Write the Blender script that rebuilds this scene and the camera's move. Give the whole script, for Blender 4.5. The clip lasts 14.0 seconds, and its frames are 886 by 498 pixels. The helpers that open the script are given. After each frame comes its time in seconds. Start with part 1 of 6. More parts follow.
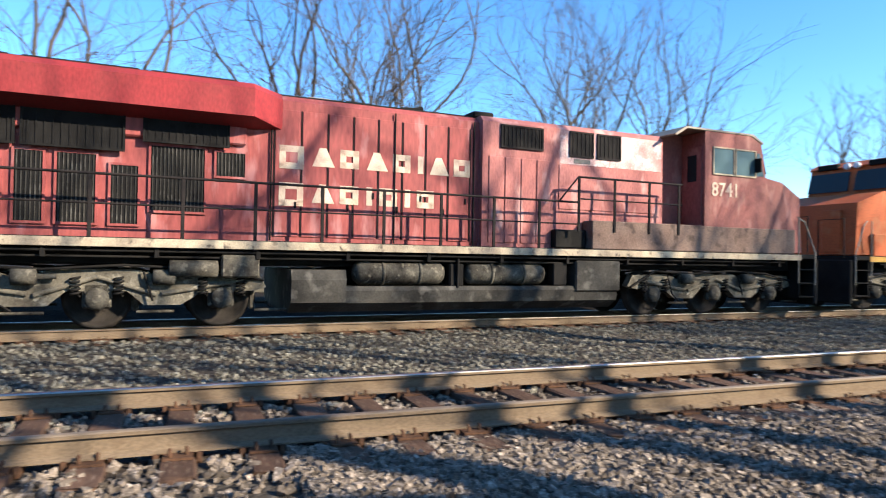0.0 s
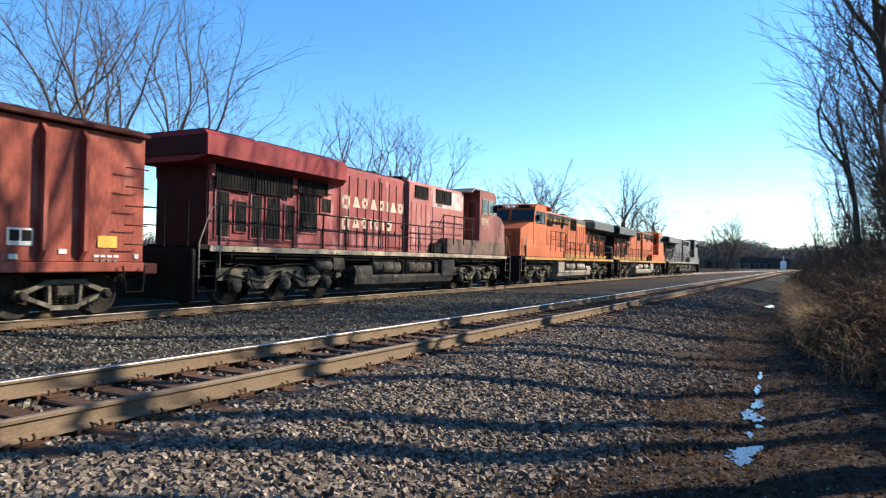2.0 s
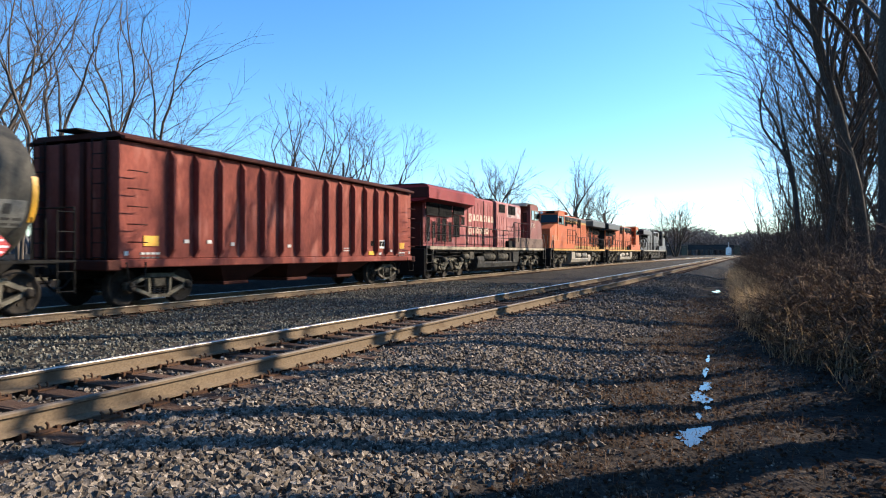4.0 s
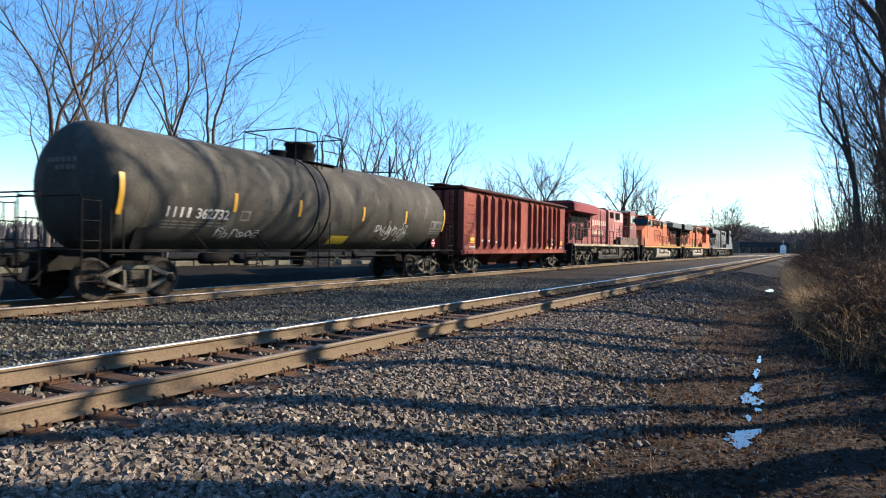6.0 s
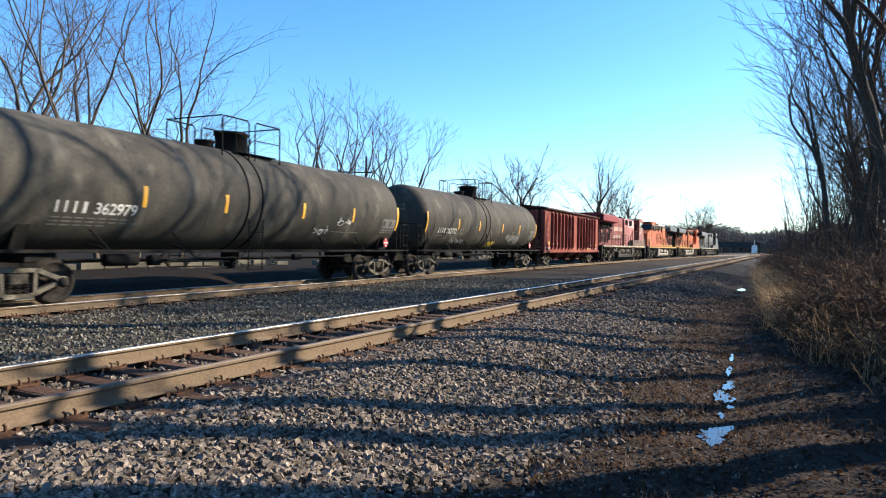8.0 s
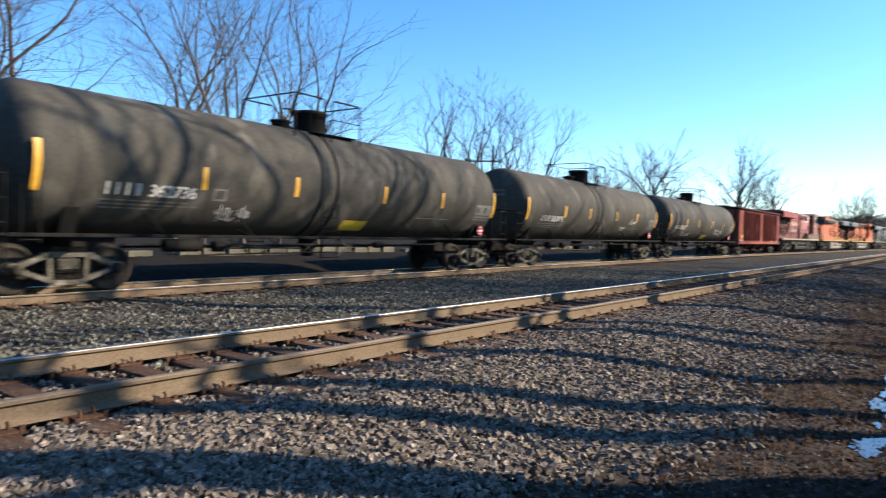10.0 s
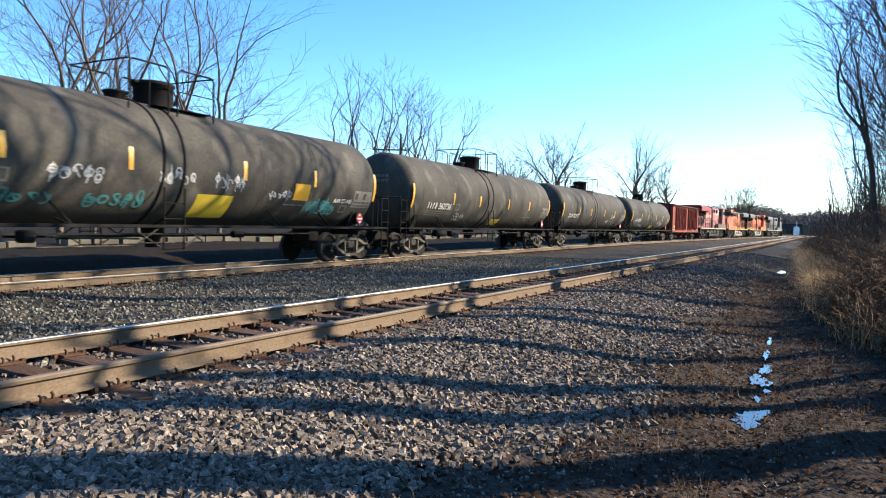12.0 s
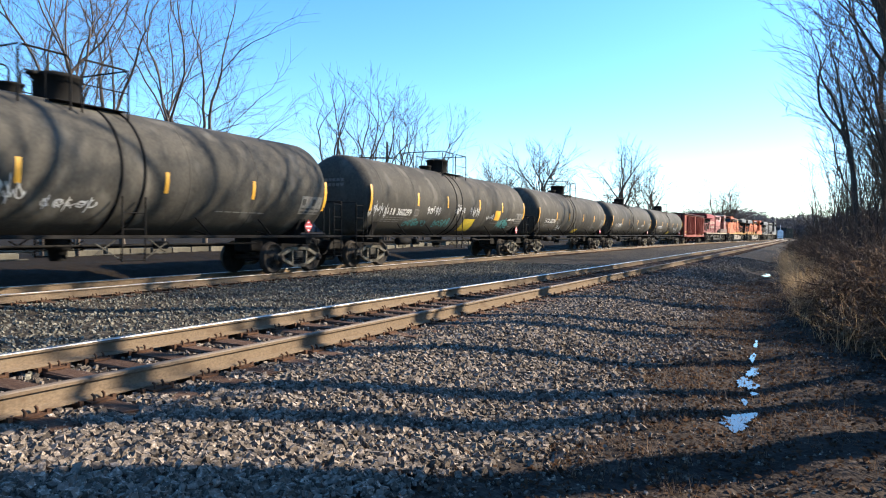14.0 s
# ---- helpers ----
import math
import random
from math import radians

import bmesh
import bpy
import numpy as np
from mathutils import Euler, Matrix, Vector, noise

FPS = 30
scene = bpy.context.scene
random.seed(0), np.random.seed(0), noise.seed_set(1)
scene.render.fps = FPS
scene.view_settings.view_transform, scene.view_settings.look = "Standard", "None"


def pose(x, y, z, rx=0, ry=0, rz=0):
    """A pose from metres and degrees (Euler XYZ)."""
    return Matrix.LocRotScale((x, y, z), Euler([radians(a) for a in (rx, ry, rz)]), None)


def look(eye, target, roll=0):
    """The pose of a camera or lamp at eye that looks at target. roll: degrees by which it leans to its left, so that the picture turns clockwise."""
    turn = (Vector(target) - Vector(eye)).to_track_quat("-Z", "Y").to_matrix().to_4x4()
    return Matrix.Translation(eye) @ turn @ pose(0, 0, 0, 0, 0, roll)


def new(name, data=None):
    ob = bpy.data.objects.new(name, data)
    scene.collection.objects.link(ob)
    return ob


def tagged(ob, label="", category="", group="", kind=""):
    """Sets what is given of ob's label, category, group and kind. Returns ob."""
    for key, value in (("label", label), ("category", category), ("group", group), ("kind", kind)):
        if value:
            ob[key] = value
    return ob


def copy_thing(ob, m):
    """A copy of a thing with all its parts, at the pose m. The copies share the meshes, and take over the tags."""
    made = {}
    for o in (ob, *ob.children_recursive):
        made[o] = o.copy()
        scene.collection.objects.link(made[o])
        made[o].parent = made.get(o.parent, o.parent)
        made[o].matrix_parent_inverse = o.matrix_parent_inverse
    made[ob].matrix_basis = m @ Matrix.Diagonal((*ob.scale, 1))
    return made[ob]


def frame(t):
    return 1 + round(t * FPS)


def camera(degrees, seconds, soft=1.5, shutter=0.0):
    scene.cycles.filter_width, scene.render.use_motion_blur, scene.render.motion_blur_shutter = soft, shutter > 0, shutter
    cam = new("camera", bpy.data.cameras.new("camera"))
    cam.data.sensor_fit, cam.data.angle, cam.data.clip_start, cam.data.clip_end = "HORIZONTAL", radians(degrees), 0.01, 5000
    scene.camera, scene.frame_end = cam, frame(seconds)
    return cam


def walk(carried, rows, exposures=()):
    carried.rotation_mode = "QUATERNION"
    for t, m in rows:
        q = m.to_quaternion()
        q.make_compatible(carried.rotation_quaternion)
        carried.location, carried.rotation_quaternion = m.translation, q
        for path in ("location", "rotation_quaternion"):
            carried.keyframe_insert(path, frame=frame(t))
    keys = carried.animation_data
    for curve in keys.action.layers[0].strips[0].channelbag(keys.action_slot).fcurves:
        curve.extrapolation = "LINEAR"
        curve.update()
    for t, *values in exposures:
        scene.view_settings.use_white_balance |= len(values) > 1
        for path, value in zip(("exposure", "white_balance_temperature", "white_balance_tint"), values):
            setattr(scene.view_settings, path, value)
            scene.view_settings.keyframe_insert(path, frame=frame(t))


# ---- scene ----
EYE = (0.0, 0.0, 1.17)
SECONDS = 14.0
cam = camera(67.03, SECONDS, soft=1.1, shutter=0.25)
# seconds, yaw, pitch, lean to the left
PATH = [
    (0.0, -24.93, 0.77, 0.97), (0.5, -39.80, 0.67, 1.90), (1.0, -51.88, 1.02, 1.81),
    (1.5, -58.09, 1.17, 1.70), (2.0, -64.45, 0.90, 1.09), (2.5, -67.99, 0.78, 0.30),
    (5.0, -67.80, -0.32, -0.04), (5.5, -64.37, -0.25, 0.44), (6.0, -64.46, -0.34, 0.87),
    (6.5, -65.18, -0.38, 0.90), (7.0, -66.63, -0.30, 0.81), (9.5, -63.66, -0.28, 0.97),
    (10.0, -55.71, -1.46, 1.44), (10.5, -47.26, -2.70, 2.17), (11.0, -51.53, -2.60, 2.54),
    (11.5, -61.49, -2.39, 2.19), (12.0, -63.56, -2.22, 1.41), (12.5, -63.77, -2.11, 0.99),
    (13.0, -63.97, -2.02, 0.80), (13.5, -64.36, -1.92, 0.64), (14.0, -64.65, -1.57, 0.76),
]
walk(cam, [(t, pose(*EYE, 90 + p, -r, yaw)) for t, yaw, p, r in PATH], [(0.0, 1.54), (0.5, 1.6), (1.0, 1.42), (1.5, 1.28), (2.0, 1.2), (2.5, 1.1), (5.0, 1.24), (7.0, 1.28), (9.5, 1.28), (10.5, 1.15), (11.5, 1.4), (12.5, 1.58), (14.0, 1.52)])

# ---- light ----
SUN_WAY = Vector((0.67, -0.74, 0.52)).normalized()
SUN_UP = math.asin(SUN_WAY.z)
SUN_TURN = math.atan2(SUN_WAY.x, SUN_WAY.y)
world = bpy.data.worlds.new("sky")
world.use_nodes = True
scene.world = world
wn = world.node_tree.nodes
sky = wn.new("ShaderNodeTexSky")
sky.sky_type = "NISHITA"
sky.sun_disc = False
sky.sun_elevation, sky.sun_rotation = SUN_UP, SUN_TURN
sky.altitude, sky.air_density, sky.dust_density, sky.ozone_density = 300, 0.9, 0.25, 2.6
wn["Background"].inputs[1].default_value = 0.124
deep = wn.new("ShaderNodeHueSaturation")
deep.inputs["Saturation"].default_value, deep.inputs["Hue"].default_value = 1.24, 0.5
cool = wn.new("ShaderNodeMixRGB")
cool.blend_type = "MULTIPLY"
cool.inputs[0].default_value, cool.inputs[2].default_value = 1.0, (0.90, 0.985, 1.03, 1)
world.node_tree.links.new(sky.outputs[0], deep.inputs["Color"])
world.node_tree.links.new(deep.outputs[0], cool.inputs[1])
world.node_tree.links.new(cool.outputs[0], wn["Background"].inputs[0])
sun_data = bpy.data.lights.new("sun", "SUN")
sun_data.energy, sun_data.angle, sun_data.color = 5.0, radians(0.53), (1.0, 0.87, 0.71)
sun = new("sun", sun_data)
sun.matrix_world = look(SUN_WAY * 100, (0, 0, 0))

# ---- materials ----


def surface(name, base, second, scale=3.0, rough=0.6, bump=0.2, fine=40.0, metal=0.0, stretch=(1, 1, 1), coat=0.0, third=None, mix=0.5, rand=0.0):
    """Two-scale weathered surface: large stains between base and second, fine grain in colour and relief."""
    m = bpy.data.materials.new(name)
    m.use_nodes = True
    nt = m.node_tree
    N, K = nt.nodes, nt.links.new
    b = N["Principled BSDF"]
    tc, mp = N.new("ShaderNodeTexCoord"), N.new("ShaderNodeMapping")
    mp.inputs["Scale"].default_value = stretch
    K(tc.outputs["Object"], mp.inputs["Vector"])
    big, small = N.new("ShaderNodeTexNoise"), N.new("ShaderNodeTexNoise")
    big.inputs["Scale"].default_value, big.inputs["Detail"].default_value, big.inputs["Roughness"].default_value = scale, 5, 0.6
    small.inputs["Scale"].default_value, small.inputs["Detail"].default_value = fine, 4
    K(mp.outputs[0], big.inputs["Vector"])
    K(mp.outputs[0], small.inputs["Vector"])
    ramp = N.new("ShaderNodeValToRGB")
    ramp.color_ramp.elements[0].position, ramp.color_ramp.elements[1].position = mix - 0.18, mix + 0.18
    ramp.color_ramp.elements[0].color, ramp.color_ramp.elements[1].color = (*base, 1), (*second, 1)
    K(big.outputs["Fac"], ramp.inputs[0])
    over = N.new("ShaderNodeMixRGB")
    over.blend_type = "MULTIPLY"
    over.inputs[0].default_value = 1.0
    grain = N.new("ShaderNodeMapRange")
    grain.inputs["From Min"].default_value, grain.inputs["From Max"].default_value = 0.25, 0.75
    grain.inputs["To Min"].default_value, grain.inputs["To Max"].default_value = 0.72, 1.22
    K(small.outputs["Fac"], grain.inputs["Value"])
    K(ramp.outputs[0], over.inputs[1])
    K(grain.outputs[0], over.inputs[2])
    last = over.outputs[0]
    if third is not None:
        spots, cut, mx = N.new("ShaderNodeTexNoise"), N.new("ShaderNodeValToRGB"), N.new("ShaderNodeMixRGB")
        spots.inputs["Scale"].default_value, spots.inputs["Detail"].default_value = scale * 2.7, 6
        K(mp.outputs[0], spots.inputs["Vector"])
        cut.color_ramp.elements[0].position, cut.color_ramp.elements[1].position = 0.56, 0.68
        K(spots.outputs["Fac"], cut.inputs[0])
        K(cut.outputs[0], mx.inputs[0])
        K(last, mx.inputs[1])
        mx.inputs[2].default_value = (*third, 1)
        last = mx.outputs[0]
    if rand:
        info, mr, mul = N.new("ShaderNodeObjectInfo" if rand > 0 else "ShaderNodeNewGeometry"), N.new("ShaderNodeMapRange"), N.new("ShaderNodeMixRGB")
        mr.inputs["To Min"].default_value, mr.inputs["To Max"].default_value = 1 - abs(rand), 1 + abs(rand)
        K(info.outputs["Random" if rand > 0 else "Random Per Island"], mr.inputs["Value"])
        mul.blend_type = "MULTIPLY"
        mul.inputs[0].default_value = 1.0
        K(last, mul.inputs[1])
        K(mr.outputs[0], mul.inputs[2])
        last = mul.outputs[0]
    K(last, b.inputs["Base Color"])
    b.inputs["Metallic"].default_value = metal
    rr = N.new("ShaderNodeMapRange")
    rr.inputs["To Min"].default_value, rr.inputs["To Max"].default_value = max(rough - 0.12, 0.03), min(rough + 0.15, 1)
    K(small.outputs["Fac"], rr.inputs["Value"])
    K(rr.outputs[0], b.inputs["Roughness"])
    b.inputs["Coat Weight"].default_value = coat
    b.inputs["Specular IOR Level"].default_value = 0.5 if rough < 0.6 else 0.22 if rough < 0.7 else 0.08
    bp = N.new("ShaderNodeBump")
    bp.inputs["Strength"].default_value, bp.inputs["Distance"].default_value = bump, 0.02
    K(small.outputs["Fac"], bp.inputs["Height"])
    K(bp.outputs[0], b.inputs["Normal"])
    return m


LOCO_RED = surface("faded red locomotive paint", (0.28, 0.066, 0.060), (0.20, 0.050, 0.046), 0.9, 0.66, 0.06, 12, stretch=(1.2, 1.2, 0.35), third=(0.36, 0.15, 0.14), mix=0.5)
LOCO_DEEP = surface("red radiator paint", (0.2422, 0.02328, 0.02621), (0.1849, 0.02714, 0.02714), 0.9, 0.64, 0.08, 25, stretch=(1, 1, 0.45))
LOCO_PALE = surface("chalky bleached red paint", (0.3737, 0.14, 0.1245), (0.27, 0.08825, 0.07775), 1.0, 0.65, 0.08, 25, stretch=(1, 1, 0.4), third=(0.4775, 0.27, 0.2388))
FRAME_PALE = surface("dust-caked pale grey casting", (0.1725, 0.1552, 0.1179), (0.05175, 0.046, 0.03594), 3.0, 0.9, 0.25, 30, third=(0.2156, 0.1969, 0.1552))
LOCO_CAB = surface("sun-bleached brownish red cab paint", (0.2324, 0.07672, 0.0651), (0.1736, 0.0721, 0.06048), 1.1, 0.68, 0.08, 25, stretch=(1, 1, 0.45), third=(0.2786, 0.1336, 0.1105))
BLEACHED = surface("bleached pinkish white paint", (0.62, 0.47, 0.44), (0.38, 0.19, 0.17), 1.5, 0.7, 0.05, 30, stretch=(1, 1, 0.8), third=(0.70, 0.60, 0.57), mix=0.52)
LOCO_GREY = surface("grimy lower cab side", (0.1336, 0.08834, 0.06972), (0.1862, 0.1336, 0.107), 1.4, 0.78, 0.1, 30, third=(0.07546, 0.05348, 0.0441))
CREAM = surface("faded cream lettering", (0.548, 0.448, 0.332), (0.382, 0.216, 0.174), 4, 0.6, 0.05, 50, mix=0.6)
SILL_CREAM = surface("dirty cream sill stripe", (0.468, 0.39, 0.273), (0.221, 0.182, 0.1365), 2.2, 0.72, 0.1, 40, third=(0.0975, 0.0806, 0.065))
BLACK_STEEL = surface("grimy black steel", (0.00913, 0.00872, 0.0083), (0.0183, 0.0166, 0.0145), 2, 0.75, 0.15, 40)
RAIL_BLACK = surface("black handrail paint", (0.0133, 0.012, 0.012), (0.0249, 0.0199, 0.0183), 4, 0.75, 0.05, 60)
GRILLE = surface("dark grille mesh", (0.0083, 0.00788, 0.00788), (0.0149, 0.0141, 0.0133), 6, 0.75, 0.3, 120)
UNDER_GREY = surface("dusty brown-grey running gear", (0.1045, 0.09564, 0.07572), (0.01788, 0.01596, 0.01392), 3.2, 0.9, 0.25, 30, third=(0.1392, 0.1272, 0.0996))
TANK_GREY = surface("oil-stained grey fuel tank", (0.05976, 0.05676, 0.0498), (0.01992, 0.01896, 0.01692), 1.3, 0.75, 0.1, 25, third=(0.08964, 0.08472, 0.07464))
WHEEL = surface("worn steel wheel", (0.04648, 0.03948, 0.03248), (0.02324, 0.01974, 0.01624), 4, 0.75, 0.2, 40, metal=0.0)
HOPPER_RED = surface("weathered red-brown car paint", (0.262, 0.072, 0.050), (0.195, 0.054, 0.040), 0.8, 0.7, 0.1, 22, stretch=(1, 1, 0.3), third=(0.32, 0.118, 0.088))
HOPPER_DARK = surface("dark red-brown paint", (0.0706, 0.0232, 0.0174), (0.0456, 0.0183, 0.0149), 2, 0.75, 0.1, 30)
TANK_BLACK = surface("dusty black tank car paint", (0.07613, 0.07027, 0.05856), (0.04246, 0.03953, 0.03294), 0.55, 0.72, 0.05, 18, stretch=(1, 1, 0.6), third=(0.1025, 0.09516, 0.07906))
YELLOW = surface("yellow reflective tape", (0.70, 0.38, 0.03), (0.60, 0.30, 0.03), 6, 0.45, 0.03, 60)
YELLOW_OLD = surface("dusty yellow placard", (0.62, 0.46, 0.03), (0.50, 0.36, 0.05), 5, 0.6, 0.05, 60)
WHITE_MARK = surface("white stencil paint", (0.66, 0.65, 0.60), (0.50, 0.48, 0.44), 8, 0.6, 0.03, 60)
DIM_MARK = surface("faded stencil paint", (0.183, 0.174, 0.158), (0.124, 0.12, 0.108), 8, 0.7, 0.03, 60)
PANEL_GREY = surface("grey stencil panel paint", (0.20, 0.195, 0.175), (0.13, 0.125, 0.11), 5, 0.7, 0.03, 60)
PANEL_INK = surface("dark stencil ink", (0.05, 0.048, 0.044), (0.08, 0.075, 0.066), 8, 0.7, 0.03, 60)
SPRAY_WHITE = surface("white spray paint", (0.5584, 0.5584, 0.5312), (0.3456, 0.3456, 0.3312), 3, 0.6, 0.02, 60)
SPRAY_TEAL = surface("teal spray paint", (0.06225, 0.249, 0.237), (0.0498, 0.1494, 0.1494), 3, 0.6, 0.02, 60)
PLACARD_RED = surface("red diamond placard", (0.515, 0.0332, 0.0332), (0.415, 0.0415, 0.0415), 8, 0.45, 0.03, 60)
ORANGE = surface("orange locomotive paint", (0.4501, 0.1026, 0.0273), (0.3611, 0.08034, 0.0241), 0.9, 0.6, 0.05, 25, third=(0.4017, 0.1326, 0.04821))
ORANGE_YELLOW = surface("yellow stripe paint", (0.465, 0.274, 0.0498), (0.315, 0.166, 0.0415), 2, 0.6, 0.05, 40)
DARK_GREEN = surface("black-green roof paint", (0.0183, 0.0216, 0.0199), (0.0299, 0.0315, 0.0282), 1.6, 0.55, 0.08, 30)
SILVER = surface("pale grey tank paint", (0.299, 0.257, 0.199), (0.183, 0.158, 0.124), 1.6, 0.65, 0.08, 30)
LOCO_BLACK = surface("dusty black locomotive paint", (0.0373, 0.0373, 0.039), (0.0706, 0.0681, 0.0647), 0.9, 0.5, 0.08, 25)
RAIL_SIDE = surface("rusty tan rail web", (0.172, 0.128, 0.084), (0.145, 0.106, 0.069), 2.5, 0.88, 0.05, 60, stretch=(0.6, 1, 1), third=(0.122, 0.086, 0.055))
RAIL_DULL = surface("dull brown rail head", (0.18, 0.1395, 0.099), (0.126, 0.0945, 0.0675), 1.2, 0.6, 0.03, 80, stretch=(0.2, 3, 1))
RAIL_TOP = surface("polished rail head", (0.54, 0.49, 0.43), (0.40, 0.36, 0.31), 1.2, 0.30, 0.01, 80, metal=1.0, stretch=(0.2, 3, 1))
TIE = surface("weathered brown sleeper wood", (0.105, 0.062, 0.042), (0.062, 0.038, 0.027), 3, 0.92, 0.5, 22, stretch=(6, 0.7, 3), third=(0.15, 0.105, 0.075), rand=0.25)
PLATE = surface("rusted tie plate", (0.104, 0.0548, 0.0315), (0.0581, 0.0332, 0.0216), 9, 0.85, 0.3, 50)
STONE = surface("grey ballast stone", (0.19, 0.155, 0.122), (0.084, 0.068, 0.053), 14, 0.92, 0.3, 55, third=(0.32, 0.27, 0.22), rand=-0.6)
STONE_FAR = surface("grey-green ballast stone", (0.1689, 0.1578, 0.1244), (0.09205, 0.08492, 0.06754), 14, 0.92, 0.3, 55, third=(0.2453, 0.2305, 0.1836), rand=-0.55)
BARK = surface("grey-brown bark", (0.075, 0.058, 0.045), (0.044, 0.034, 0.027), 4, 0.92, 0.5, 24, stretch=(3, 3, 0.6), third=(0.105, 0.086, 0.069))
BARK_PALE = surface("pale grey bark", (0.1275, 0.105, 0.08625), (0.07875, 0.0645, 0.0525), 4, 0.9, 0.5, 24, stretch=(3, 3, 0.6))
TWIG = surface("brown twig bark", (0.105, 0.074, 0.058), (0.066, 0.047, 0.037), 6, 0.92, 0.2, 40)
TWIG_PALE = surface("pale brown twig bark", (0.12, 0.092, 0.072), (0.08, 0.06, 0.0464), 6, 0.9, 0.2, 40)
STRAW = surface("dry straw-coloured grass", (0.44, 0.3135, 0.1815), (0.286, 0.198, 0.11), 4, 0.88, 0.1, 50, rand=-0.5)
WEED = surface("dead brown weed stems", (0.20, 0.137, 0.092), (0.11, 0.076, 0.054), 4, 0.92, 0.1, 50, rand=-0.5)
SEED = surface("pale dry seed heads", (0.30, 0.215, 0.145), (0.19, 0.135, 0.09), 6, 0.9, 0.1, 50, rand=-0.3)
LEAF = surface("fallen brown leaves", (0.0884, 0.04938, 0.02822), (0.05644, 0.03247, 0.01972), 6, 0.88, 0.1, 50, rand=-0.5)
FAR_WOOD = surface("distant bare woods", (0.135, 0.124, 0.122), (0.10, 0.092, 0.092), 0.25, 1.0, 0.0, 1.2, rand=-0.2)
CONCRETE = surface("pale grey concrete block", (0.1125, 0.1035, 0.07875), (0.07125, 0.066, 0.051), 2, 0.9, 0.3, 30, rand=0.3)
WHITE_PAINT = surface("white cabinet paint", (0.78, 0.79, 0.80), (0.66, 0.67, 0.68), 2, 0.5, 0.05, 30)
DARK_BRIDGE = surface("dark weathered steel girder", (0.0456, 0.0465, 0.0498), (0.0291, 0.0299, 0.0332), 0.5, 0.8, 0.1, 6)


def let_through(material, share):
    """Thin dry blades glow when lit from behind: part of the light passes."""
    nt = material.node_tree
    b, out = nt.nodes["Principled BSDF"], nt.nodes["Material Output"]
    tr, mx = nt.nodes.new("ShaderNodeBsdfTranslucent"), nt.nodes.new("ShaderNodeMixShader")
    mx.inputs[0].default_value = share
    nt.links.new(b.inputs["Base Color"].links[0].from_socket, tr.inputs["Color"])
    nt.links.new(b.outputs[0], mx.inputs[1])
    nt.links.new(tr.outputs[0], mx.inputs[2])
    nt.links.new(mx.outputs[0], out.inputs["Surface"])


for dry in (STRAW, SEED, LEAF, WEED):
    let_through(dry, 0.4)


def glass(name, tint, rough=0.05, gloss=0.7, coat=0.6):
    m = bpy.data.materials.new(name)
    m.use_nodes = True
    b = m.node_tree.nodes["Principled BSDF"]
    b.inputs["Base Color"].default_value = (*tint, 1)
    b.inputs["Roughness"].default_value = rough
    b.inputs["Specular IOR Level"].default_value = gloss
    b.inputs["Coat Weight"].default_value = coat
    return m


CAB_GLASS = glass("dark cab glass", (0.015, 0.02, 0.022), 0.08, 0.3, 0.0)
# lit copy of the cab glass, its daylight put into a paler tint
CAB_GLASS_LIT = glass("blue-green cab glass", (0.07, 0.115, 0.125), 0.12)


def water():
    m = bpy.data.materials.new("still puddle water")
    m.use_nodes = True
    b = m.node_tree.nodes["Principled BSDF"]
    b.inputs["Base Color"].default_value = (0.035, 0.032, 0.03, 1)
    b.inputs["Roughness"].default_value = 0.03
    b.inputs["Specular IOR Level"].default_value = 0.6
    n, bp = m.node_tree.nodes.new("ShaderNodeTexNoise"), m.node_tree.nodes.new("ShaderNodeBump")
    n.inputs["Scale"].default_value = 9
    bp.inputs["Strength"].default_value, bp.inputs["Distance"].default_value = 0.08, 0.01
    m.node_tree.links.new(n.outputs[0], bp.inputs["Height"])
    m.node_tree.links.new(bp.outputs[0], b.inputs["Normal"])
    return m


WATER = water()


